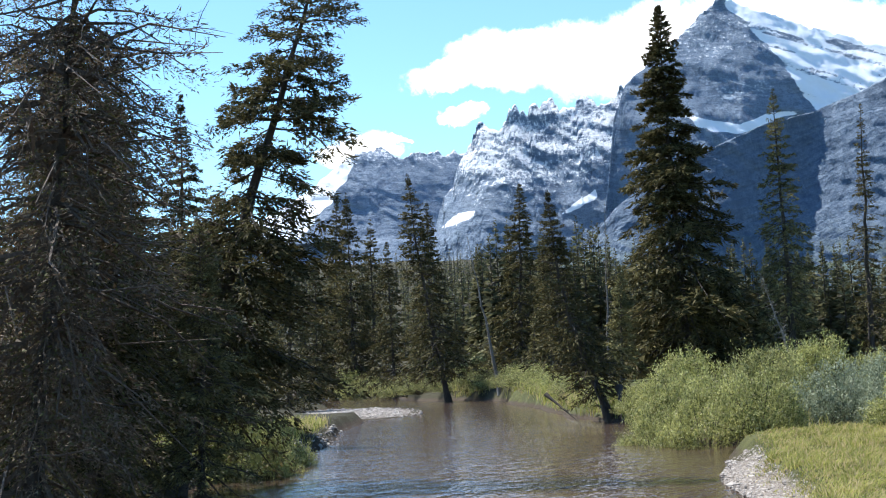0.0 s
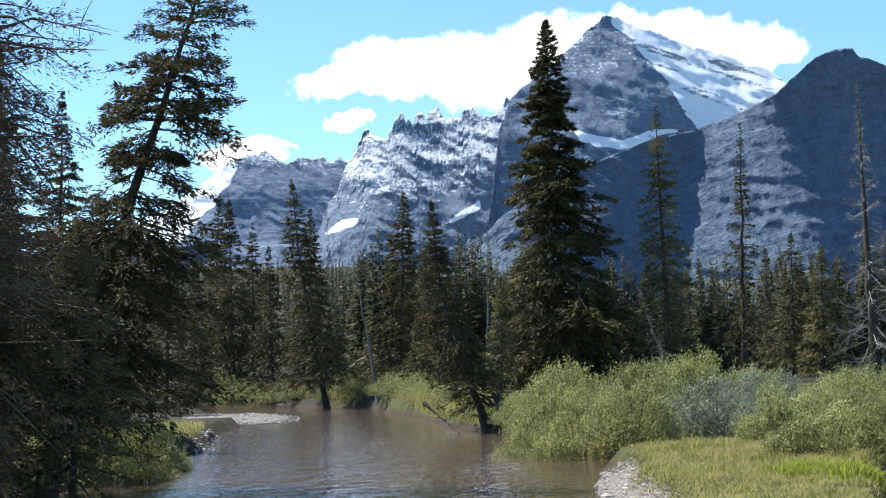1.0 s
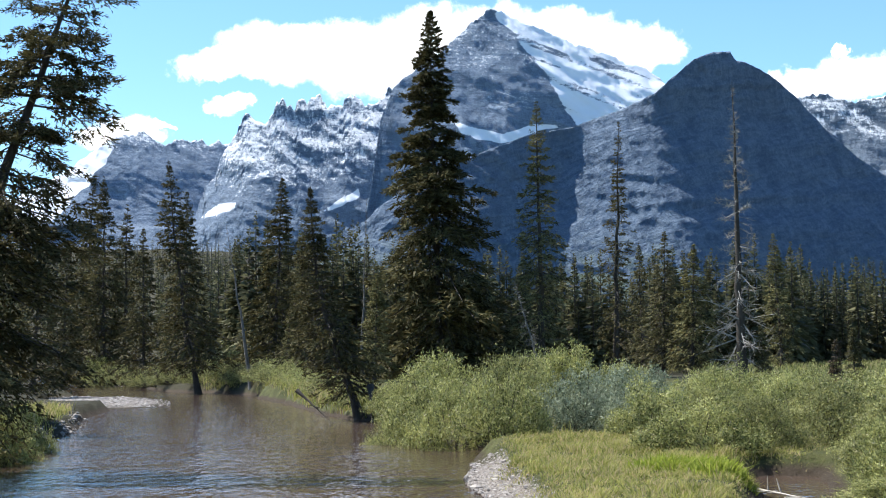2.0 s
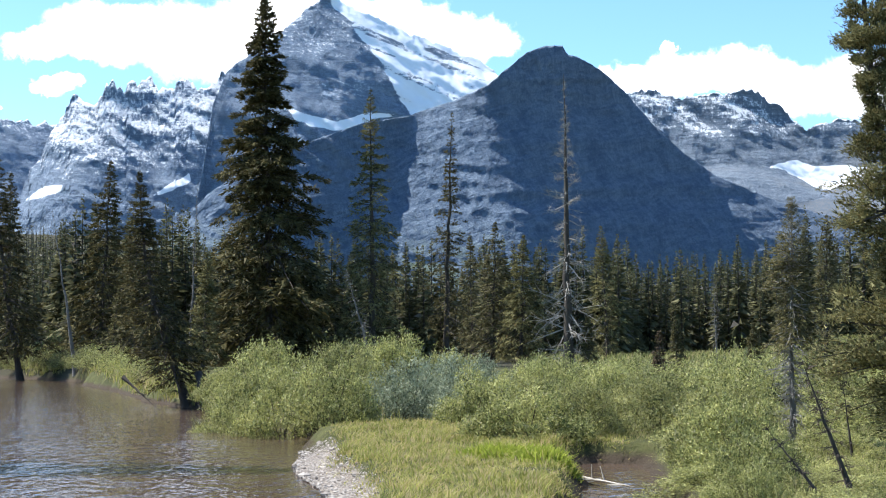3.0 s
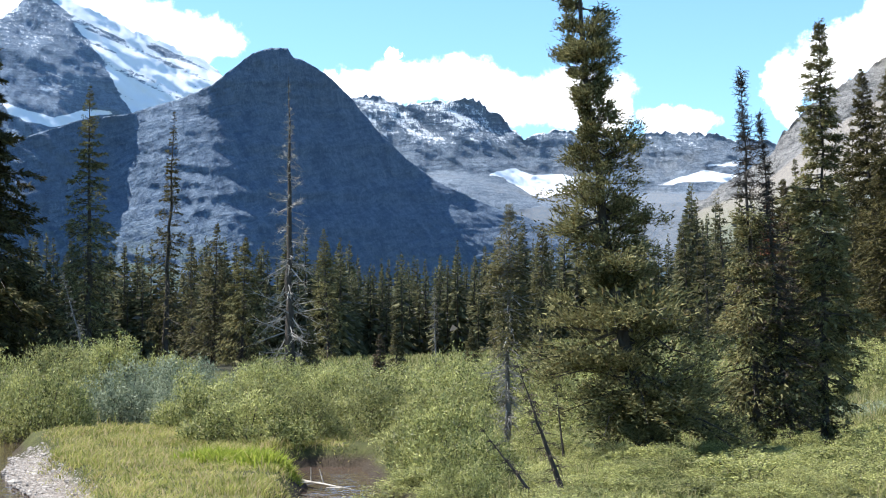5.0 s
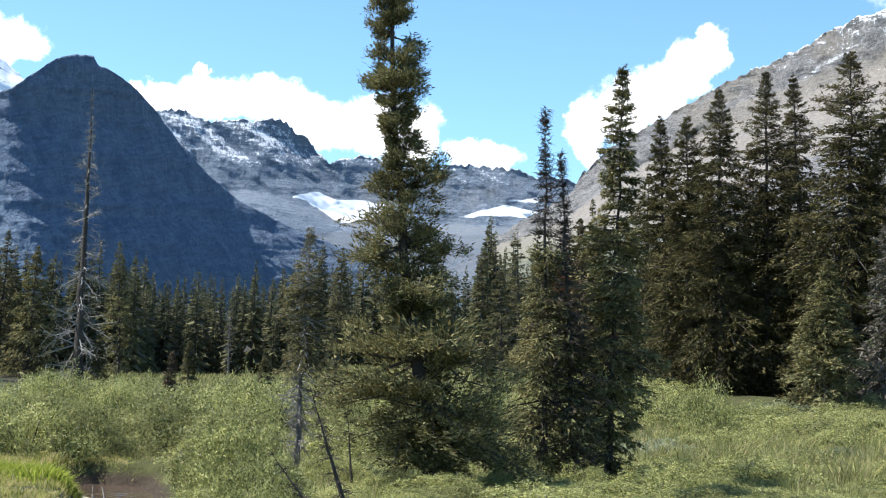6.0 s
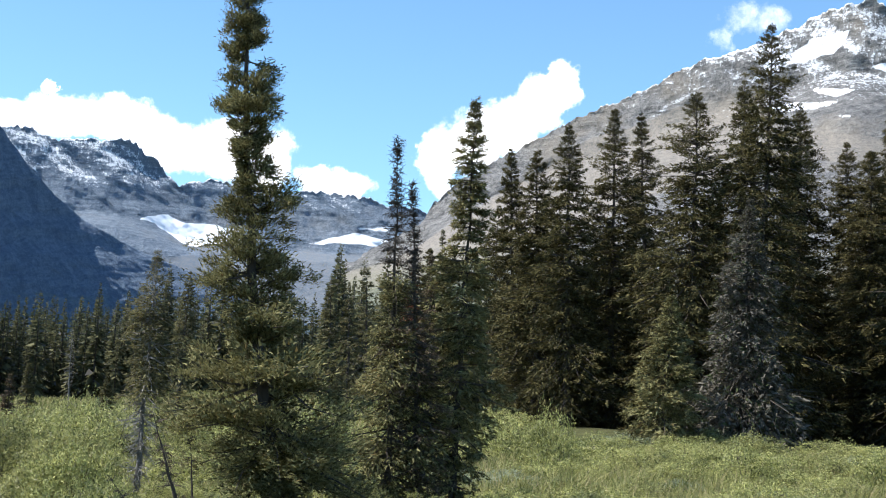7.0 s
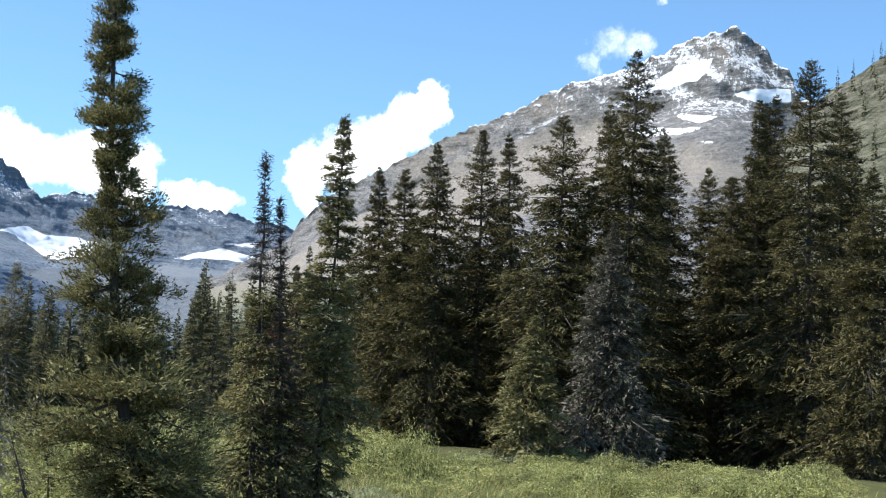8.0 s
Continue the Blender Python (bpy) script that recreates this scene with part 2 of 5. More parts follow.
def ground_material():
    m, N = material("valley_floor")
    pos = N.add("ShaderNodeNewGeometry").outputs["Position"]
    a, b, c = N.noise(pos, 0.12, 4.0), N.noise(pos, 1.7, 5.0, 0.65), N.noise(pos, 14.0, 5.0, 0.7)
    turf = N.mix(N.step(N.math("MULTIPLY_ADD", b, 0.6, N.math("MULTIPLY", a, 0.5)), 0.4, 0.75), (0.045, 0.052, 0.018), (0.115, 0.12, 0.042))
    turf = N.mix(N.step(c, 0.5, 0.75), turf, (0.10, 0.08, 0.045))
    stone = N.mix(N.step(c, 0.3, 0.7), (0.15, 0.125, 0.105), (0.40, 0.36, 0.32))
    shore = N.add("ShaderNodeAttribute", attribute_name="shore").outputs["Fac"]
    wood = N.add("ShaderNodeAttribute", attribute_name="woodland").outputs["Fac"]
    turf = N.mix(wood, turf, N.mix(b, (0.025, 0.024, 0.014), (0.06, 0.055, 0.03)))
    col = N.mix(N.step(N.math("MULTIPLY_ADD", N.math("SUBTRACT", b, 0.5), 0.6, shore), 0.35, 0.65), turf, stone)
    z = N.add("ShaderNodeSeparateXYZ", {0: pos}).outputs[2]
    wet = N.math("MULTIPLY", N.step(N.math("MULTIPLY_ADD", b, 0.2, z), 0.36, 0.20), N.math("SUBTRACT", 1.0, shore))
    col = N.mix(wet, col, N.mix(c, (0.028, 0.021, 0.015), (0.085, 0.065, 0.045)))
    bump = N.add("ShaderNodeBump", {"Height": N.math("ADD", b, c), "Strength": 0.9, "Distance": 0.1})
    p = N.add("ShaderNodeBsdfPrincipled", {"Base Color": col, "Roughness": 0.95, "Specular IOR Level": 0.2, "Normal": bump.outputs[0]})
    finish(N, p.outputs[0])
    return m


def water_material():
    m, N = material("river_water")
    pos = N.add("ShaderNodeNewGeometry").outputs["Position"]
    flow = N.add("ShaderNodeMapping", {"Vector": pos, "Rotation": (0, 0, radians(-24)), "Scale": (1.3, 0.75, 1.0)}).outputs[0]
    n1, n2, n3 = N.noise(flow, 0.32, 3.0), N.noise(flow, 1.8, 3.0, 0.6), N.noise(flow, 7.0, 2.0, 0.5)
    h = N.math("ADD", N.math("MULTIPLY", n1, 0.5), N.math("ADD", N.math("MULTIPLY", n2, 0.45), N.math("MULTIPLY", n3, 0.11)))
    bump = N.add("ShaderNodeBump", {"Height": h, "Strength": 1.0, "Distance": 0.11})
    col = N.mix(N.noise(pos, 0.14, 4.0), (0.05, 0.035, 0.027), (0.105, 0.073, 0.055))
    p = N.add("ShaderNodeBsdfPrincipled", {"Base Color": col, "Roughness": 0.07, "IOR": 1.33, "Normal": bump.outputs[0]})
    finish(N, p.outputs[0])
    return m


def stone_material():
    m, N = material("river_stones")
    geo = N.add("ShaderNodeNewGeometry")
    n = N.noise(geo.outputs["Position"], 12.0, 4.0)
    col = N.mix(geo.outputs["Random Per Island"], (0.17, 0.145, 0.125), (0.50, 0.46, 0.42))
    col = N.mix(N.math("MULTIPLY", n, 0.4), col, (0.14, 0.12, 0.10))
    finish(N, N.add("ShaderNodeBsdfPrincipled", {"Base Color": col, "Roughness": 0.85}).outputs[0])
    return m


GROUND, WATER, STONE = ground_material(), water_material(), stone_material()


# ---- noise and land form ----
def hashed(ix, iy, seed):
    h = np.sin(ix * 127.1 + iy * 311.7 + seed * 74.7) * 43758.5453
    return h - np.floor(h)


def value_noise(x, y, seed=0):
    ix, iy = np.floor(x), np.floor(y)
    fx, fy = x - ix, y - iy
    fx, fy = fx * fx * (3 - 2 * fx), fy * fy * (3 - 2 * fy)
    a, b = hashed(ix, iy, seed), hashed(ix + 1, iy, seed)
    c, d = hashed(ix, iy + 1, seed), hashed(ix + 1, iy + 1, seed)
    return (a + (b - a) * fx) * (1 - fy) + (c + (d - c) * fx) * fy


def fractal(x, y, octaves=5, seed=0, ridged=False, gain=0.5):
    total, amp, norm = np.zeros(np.broadcast(x, y).shape), 1.0, 0.0
    for o in range(octaves):
        n = value_noise(x * 2 ** o + 17.3 * o, y * 2 ** o - 9.1 * o, seed + o)
        total += amp * (1 - np.abs(2 * n - 1) if ridged else n)
        norm += amp
        amp *= gain
    return total / norm


def smooth(t):
    t = np.clip(t, 0, 1)
    return t * t * (3 - 2 * t)


# the river's outline, up the far bank and back along the near one, and a still side arm
RIVER = [(-40, -40), (-19, 8), (-16.6, 24), (-17.4, 29), (-18.6, 33), (-21.7, 43.6), (-28, 58), (-36, 79), (-45, 93), (-62, 120),
         (-106, 205), (-135, 250), (-118, 255), (-86, 192), (-58, 132), (-47, 111), (-40.5, 103.5), (-35, 97), (-25.3, 75.7),
         (-17.8, 58), (-14.6, 52.5), (-11.3, 46.6), (-7.0, 36.1), (-6.3, 31), (-5.4, 26), (-3.9, 21), (-3.0, 13), (-5, 2), (-12, -40)]
POND = [(-1.1, 27.0), (-0.3, 28.2), (0.5, 28.0), (0.65, 24.5), (0.8, 21), (1.2, 15), (-0.6, 14.5), (-0.4, 19.5), (-0.4, 24.5)]


def signed(poly, x, y):
    """Distance to a closed outline, negative inside."""
    best, inside = np.full(x.shape, 1e9), np.zeros(x.shape, bool)
    for (ax, ay), (bx, by) in zip(poly, poly[1:] + poly[:1]):
        dx, dy = bx - ax, by - ay
        t = np.clip(((x - ax) * dx + (y - ay) * dy) / (dx * dx + dy * dy), 0, 1)
        best = np.minimum(best, np.hypot(x - ax - t * dx, y - ay - t * dy))
        if ay != by:
            inside ^= ((ay > y) != (by > y)) & (x < ax + (y - ay) * dx / dy)
    return np.where(inside, -best, best)


def land_fields(x, y):
    x, y = np.asarray(x, float), np.asarray(y, float)
    r, a = np.hypot(x, y), np.degrees(np.arctan2(x, y))
    z = 0.42 + 0.35 * (fractal(x / 9, y / 9, 4, 3) - 0.4)
    z = z + 1.35 * smooth((x - 9) / 14) * smooth((r - 32) / 26)
    z = z + 0.5 * smooth((r - 60) / 40) * smooth((a + 24) / 6)
    west = smooth((-a - 8) / 12) * smooth((75 + a) / 20)
    z = z + np.maximum(r - 230, 0) * (0.022 + 0.055 * west) + smooth((r - 300) / 500) * 12 * (fractal(x / 130, y / 130, 3, 8) - 0.3)
    wob = 0.8 * (fractal(x / 2.5, y / 2.5, 3, 5) - 0.5)
    d = np.minimum(signed(RIVER, x, y) + wob * np.clip(r / 40, 0.5, 2), signed(POND, x, y) + 0.3 * wob)
    bank = np.where(d < 0, -0.15 - 0.5 * smooth(-d / 3), 0)
    shore = smooth((1.1 - signed(RIVER, x, y)) / 0.8) * smooth((34 - r) / 6) * smooth((r - 8) / 6) * (x > -9)
    bar = np.exp(-(((x + 38.6) * 0.88 + (y - 82) * 0.47) / 3.0) ** 2 - (((y - 82) * 0.88 - (x + 38.6) * 0.47) / 12.0) ** 2)
    bar = np.maximum(bar, np.exp(-(((x + 66) * 0.9 + (y - 148) * 0.42) / 2.6) ** 2 - (((y - 148) * 0.9 - (x + 66) * 0.42) / 13.0) ** 2))
    wide = 0.5 + 1.6 * shore
    up = smooth(d / wide)
    zz = np.where(d < 0, bank, z * up + 0.02 * (1 - up))
    zz = np.where(bar > 0.2, np.minimum(zz, 0.10 + 0.1 * wob), zz)
    zz = np.maximum(zz, np.where(bar > 0.2, 0.14 * (bar - 0.2), -9))
    return zz, np.clip(np.maximum(shore, (bar - 0.15) * 3), 0, 1)


def land(x, y):
    return float(land_fields(np.array([x]), np.array([y]))[0][0])


def mesh_from(name, verts, faces, mat, smooth_faces=False):
    """verts: n x 3 array; faces: m x k array, or a list of such arrays."""
    me = bpy.data.meshes.new(name)
    groups = faces if isinstance(faces, list) else [faces]
    groups = [np.asarray(g, np.int32) for g in groups if len(g)]
    me.vertices.add(len(verts))
    me.vertices.foreach_set("co", np.asarray(verts, np.float32).ravel())
    loops = np.concatenate([g.ravel() for g in groups])
    sizes = np.concatenate([np.full(len(g), g.shape[1], np.int32) for g in groups])
    me.loops.add(len(loops))
    me.loops.foreach_set("vertex_index", loops)
    me.polygons.add(len(sizes))
    me.polygons.foreach_set("loop_start", np.concatenate([[0], np.cumsum(sizes)[:-1]]).astype(np.int32))
    me.polygons.foreach_set("use_smooth", np.full(len(sizes), smooth_faces))
    me.materials.append(mat)
    me.update(calc_edges=True)
    return me


def part(name, me, parent, label=""):
    ob = new(name, me)
    ob.parent = parent
    return tagged(ob, label)


def grid_faces(rows, cols, wrap=False):
    i, j = np.meshgrid(np.arange(rows - 1), np.arange(cols if wrap else cols - 1), indexing="ij")
    k = (j + 1) % cols
    return np.stack([i * cols + j, i * cols + k, (i + 1) * cols + k, (i + 1) * cols + j], -1).reshape(-1, 4)


def set_field(me, name, values):
    me.attributes.new(name, "FLOAT", "POINT").data.foreach_set("value", np.asarray(values, np.float32).ravel())


# ---- ground and river ----
def build_ground():
    angles = np.concatenate([np.arange(-42, 42, 0.3), np.arange(42, 318, 6)])
    radii = np.concatenate([[0.002, 0.4], 2.0 * 1.05 ** np.arange(0, 42), 15.6 * 1.011 ** np.arange(0, 200), 139.5 * 1.035 ** np.arange(0, 106)])
    a, r = np.meshgrid(np.radians(angles), radii)
    x, y = r * np.sin(a), r * np.cos(a)
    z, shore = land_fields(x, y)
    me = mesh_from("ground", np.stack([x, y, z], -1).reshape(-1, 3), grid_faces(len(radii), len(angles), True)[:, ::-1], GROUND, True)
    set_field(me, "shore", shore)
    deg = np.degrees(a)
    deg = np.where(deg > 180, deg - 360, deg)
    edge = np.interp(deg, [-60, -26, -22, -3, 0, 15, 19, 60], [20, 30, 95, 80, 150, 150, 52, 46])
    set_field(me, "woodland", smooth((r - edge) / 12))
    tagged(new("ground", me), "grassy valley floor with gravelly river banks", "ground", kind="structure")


def build_water():
    xs, ys = np.linspace(-165, 6, 60), np.linspace(-45, 270, 100)
    x, y = np.meshgrid(xs, ys)
    me = mesh_from("river", np.stack([x, y, 0 * x], -1).reshape(-1, 3), grid_faces(100, 60), WATER, True)
    tagged(new("river", me), "shallow brown river rippling over a stony bed", "river", kind="structure")


build_ground()
build_water()


# ---- mountains ----
def mountain(name, label, ridge, foot, near, far, mat, seed, relief, jag, beds, creases=(), slopes=(), fields=(), scree=None, profile=None, step=0.075, rows=120, drop=220, flank=None, brow=0.0):
    """A range whose crest runs through (heading, height angle) points; its face recedes from near to far, fluted by gullies and stepped by beds.
    creases: lines (headings, height angles) where the face turns; slopes: how fast it recedes eastwards between them, in m a degree. brow: the least height angle by which the face leans back."""
    ra, re = np.array(ridge).T
    a = np.arange(ra[0], ra[-1] + step / 2, step)
    crest = np.interp(a, ra, re)
    crest = crest + jag * 0.30 * np.array([noise.ridged_multi_fractal((k * 1.7, seed * 3.1, 0.5), 0.7, 2.2, 6, 1.0, 2.0) - 1.1 for k in a])
    v = np.linspace(0, 1, rows)[:, None]
    e = foot + (crest[None, :] - foot) * v
    # the face follows the crest's broad line, so that no pinnacle scores it from top to foot
    wide = int(1.4 / step)
    broad = np.convolve(np.pad(np.interp(a, ra, re), wide, mode="edge"), np.full(2 * wide + 1, 1 / (2 * wide + 1)), "valid")
    share = np.clip((e - foot) / (np.maximum(broad, brow)[None, :] - foot), 0, 1.06)
    r = near + (far - near) * (np.interp(share, *profile) if profile else share)
    line, lines = None, []
    for k, (la, le) in enumerate(creases):
        lines.append(np.interp(e, le, la) + 0.6 * (fractal(e * 1.1, 0 * e + seed + k, 4, seed) - 0.5))
    if lines:
        line = lines[0]
        def past(x, turn):
            return 0.5 * (x + np.sqrt(x * x + turn * turn)) - 0.5 * turn

        west, east = -past(lines[0] - a, 0.3), past(a - lines[-1], 0.8 if len(lines) > 1 else 0.3)
        r = r + slopes[0] * 11 * np.tanh(west / 11) + slopes[-1] * 11 * np.tanh(east / 11)
        for k in range(len(lines) - 1):
            r = r + slopes[k + 1] * np.clip(a - lines[k], 0, np.maximum(lines[k + 1] - lines[k], 0))
    z = np.tan(np.radians(e)) * r
    gx = np.radians(a)[None, :] * far + 0 * z
    bend = 0.9 * relief * (fractal(gx / (6 * relief), z / (4 * relief), 3, seed + 7) - 0.5)
    u, w = (gx + bend + 0.5 * z) / relief, z / relief
    ribs = fractal(u / 2.6 + seed, w / 6, 3, seed + 1, True) - 0.5 + 0.35 * (fractal(u * 0.9, w / 2.5, 3, seed + 2, True) - 0.5)
    bulk = fractal(u / 5, w / 4 + seed, 3, seed + 3) - 0.5
    pts = np.stack([u, r / relief, w], -1).reshape(-1, 3)
    crag = np.array([noise.ridged_multi_fractal((p[0] * 0.55 + 0.3 * p[2] + seed, p[1] * 0.55, p[2] * 0.4), 0.9, 2.1, 6, 1.0, 2.0) for p in pts.tolist()]).reshape(z.shape)
    crag = np.clip((crag - crag.mean()) / crag.std(), -2.2, 2.2)
    loose = np.zeros_like(z)
    if scree:
        over = np.interp(a, *scree[1])[None, :] - e + 0.35 * (fractal(gx / 60, z / 90, 3, seed + 6) - 0.5)
        loose = smooth(over / 0.35) * smooth((e - np.interp(a, *scree[0])[None, :]) / 0.6)
    r = r - relief * (0.32 * ribs + 1.1 * bulk + 0.08 * crag) * (1 - 0.6 * loose)
    q = z / beds + 0.8 * bulk
    frac = q - np.floor(q)
    r = r + 0.05 * beds * (smooth((frac - 0.6) / 0.4) - frac) * (1 - 0.8 * loose)
    x, y = r * np.sin(np.radians(a)), r * np.cos(np.radians(a))
    z = np.tan(np.radians(e)) * r + EYE[2]
    snow = np.zeros_like(z)
    # each snowfield: its outline in heading and height angle, and how whole its cover is
    wa, we = 0.5 * (fractal(gx / 45, z / 30, 5, seed + 2) - 0.5), 0.25 * (fractal(gx / 40 + 9, z / 16, 5, seed + 5) - 0.5)
    for outline, whole in fields:
        snow = np.maximum(snow, whole * smooth(0.5 - signed(outline, a[None, :] + wa, e + we) / 0.22))
    if flank:
        # snow lies in long bands over one side of the peak
        tilt, amount = flank
        along, over = a[None, :] + 0 * e, e - tilt * a[None, :]
        inside = smooth((a[None, :] - line + 0.1) / 0.25)
        snow = np.maximum(snow, inside * (amount + 1.3 * (fractal(along / 3.0, over * 6.5, 4, seed + 9) - 0.5) + 0.5 * (fractal(along / 1.2, over * 1.0, 3, seed + 4) - 0.5)))
    bx, by, bz, bs, bl = [x], [y], [z], [snow], [loose]
    # the far side falls away behind the crest
    for k in (1, 2, 3):
        rr = r[-1] + k * drop
        bx.append((rr * np.sin(np.radians(a)))[None]), by.append((rr * np.cos(np.radians(a)))[None])
        bz.append((z[-1] - k * drop * 0.9)[None]), bs.append(snow[-1:]), bl.append(loose[-1:])
    x, y, z, snow, loose = (np.concatenate(b) for b in (bx, by, bz, bs, bl))
    me = mesh_from(name, np.stack([x, y, z], -1).reshape(-1, 3), grid_faces(*x.shape), mat, True)
    set_field(me, "snowfield", np.clip(snow, 0, 1))
    set_field(me, "scree", np.clip(loose, 0, 1))
    return tagged(new(name, me), label, "mountain", "mountains round the valley")


def build_mountains():
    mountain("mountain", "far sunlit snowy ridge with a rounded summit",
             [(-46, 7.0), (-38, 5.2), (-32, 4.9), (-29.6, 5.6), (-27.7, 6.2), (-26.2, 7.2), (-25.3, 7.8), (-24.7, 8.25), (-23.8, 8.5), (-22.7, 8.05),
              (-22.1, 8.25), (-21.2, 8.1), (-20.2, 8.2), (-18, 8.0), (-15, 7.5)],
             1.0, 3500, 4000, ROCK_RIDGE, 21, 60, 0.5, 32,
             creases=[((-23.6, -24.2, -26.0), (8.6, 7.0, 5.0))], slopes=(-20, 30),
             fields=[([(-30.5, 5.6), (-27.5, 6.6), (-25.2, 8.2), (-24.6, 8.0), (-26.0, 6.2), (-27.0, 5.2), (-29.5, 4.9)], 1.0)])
    mountain("mountain", "jagged haze-tinted grey crest with fresh snow on its ledges",
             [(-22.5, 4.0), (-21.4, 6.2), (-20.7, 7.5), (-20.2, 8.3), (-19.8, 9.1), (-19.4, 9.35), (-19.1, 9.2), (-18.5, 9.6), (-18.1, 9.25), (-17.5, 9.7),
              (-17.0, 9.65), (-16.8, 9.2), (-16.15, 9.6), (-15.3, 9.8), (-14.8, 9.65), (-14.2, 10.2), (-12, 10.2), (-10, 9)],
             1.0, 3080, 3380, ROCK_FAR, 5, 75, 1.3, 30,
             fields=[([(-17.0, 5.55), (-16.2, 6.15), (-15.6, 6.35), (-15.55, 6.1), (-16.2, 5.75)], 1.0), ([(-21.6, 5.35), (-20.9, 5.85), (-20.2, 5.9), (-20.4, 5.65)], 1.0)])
    mountain("mountain", "steep haze-tinted grey horn with a snowfield down one flank",
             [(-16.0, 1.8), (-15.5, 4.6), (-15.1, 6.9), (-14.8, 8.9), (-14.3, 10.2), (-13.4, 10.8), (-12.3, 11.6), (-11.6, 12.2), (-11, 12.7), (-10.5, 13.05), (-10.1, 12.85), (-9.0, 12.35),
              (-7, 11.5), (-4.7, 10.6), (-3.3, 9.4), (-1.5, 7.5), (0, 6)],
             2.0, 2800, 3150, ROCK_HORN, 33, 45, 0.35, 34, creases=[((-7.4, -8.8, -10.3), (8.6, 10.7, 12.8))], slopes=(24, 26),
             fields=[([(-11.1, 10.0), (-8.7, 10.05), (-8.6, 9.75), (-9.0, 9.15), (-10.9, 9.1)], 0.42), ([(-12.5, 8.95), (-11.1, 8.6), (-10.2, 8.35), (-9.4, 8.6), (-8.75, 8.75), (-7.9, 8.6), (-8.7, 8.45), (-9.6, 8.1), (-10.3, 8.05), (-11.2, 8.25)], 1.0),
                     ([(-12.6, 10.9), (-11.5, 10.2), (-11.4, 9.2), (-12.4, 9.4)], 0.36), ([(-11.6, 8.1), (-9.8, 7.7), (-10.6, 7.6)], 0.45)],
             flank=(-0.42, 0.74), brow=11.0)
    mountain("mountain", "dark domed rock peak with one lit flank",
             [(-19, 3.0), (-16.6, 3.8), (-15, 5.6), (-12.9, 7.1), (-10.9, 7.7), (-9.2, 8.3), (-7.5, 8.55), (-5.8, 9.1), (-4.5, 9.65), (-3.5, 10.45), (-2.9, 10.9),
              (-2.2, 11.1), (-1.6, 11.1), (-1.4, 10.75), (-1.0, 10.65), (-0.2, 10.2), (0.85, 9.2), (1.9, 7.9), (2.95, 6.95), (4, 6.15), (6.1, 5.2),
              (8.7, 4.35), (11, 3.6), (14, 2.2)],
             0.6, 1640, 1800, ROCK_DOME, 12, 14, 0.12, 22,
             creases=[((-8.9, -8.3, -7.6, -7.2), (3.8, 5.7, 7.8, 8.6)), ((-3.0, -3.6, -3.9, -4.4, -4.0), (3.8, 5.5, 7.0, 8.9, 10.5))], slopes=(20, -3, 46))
    mountain("mountain", "haze-tinted grey headwall dusted with snow above small glaciers",
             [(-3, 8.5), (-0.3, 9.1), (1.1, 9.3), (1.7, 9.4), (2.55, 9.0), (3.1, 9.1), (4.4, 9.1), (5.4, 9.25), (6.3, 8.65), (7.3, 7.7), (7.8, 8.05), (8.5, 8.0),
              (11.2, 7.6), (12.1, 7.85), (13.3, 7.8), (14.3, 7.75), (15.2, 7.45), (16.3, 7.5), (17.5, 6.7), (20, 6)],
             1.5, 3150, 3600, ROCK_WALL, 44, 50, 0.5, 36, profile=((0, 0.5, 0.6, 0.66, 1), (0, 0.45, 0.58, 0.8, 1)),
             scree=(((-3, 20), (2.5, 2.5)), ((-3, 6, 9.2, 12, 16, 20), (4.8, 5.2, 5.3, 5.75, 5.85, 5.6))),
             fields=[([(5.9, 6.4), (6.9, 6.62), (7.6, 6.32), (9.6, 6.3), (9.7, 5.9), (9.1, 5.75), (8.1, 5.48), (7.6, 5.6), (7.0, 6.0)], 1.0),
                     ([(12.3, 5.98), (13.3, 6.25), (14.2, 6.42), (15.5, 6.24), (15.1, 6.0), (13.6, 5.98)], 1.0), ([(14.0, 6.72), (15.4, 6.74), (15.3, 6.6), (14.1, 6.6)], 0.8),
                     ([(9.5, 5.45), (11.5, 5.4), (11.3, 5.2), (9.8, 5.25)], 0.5)])
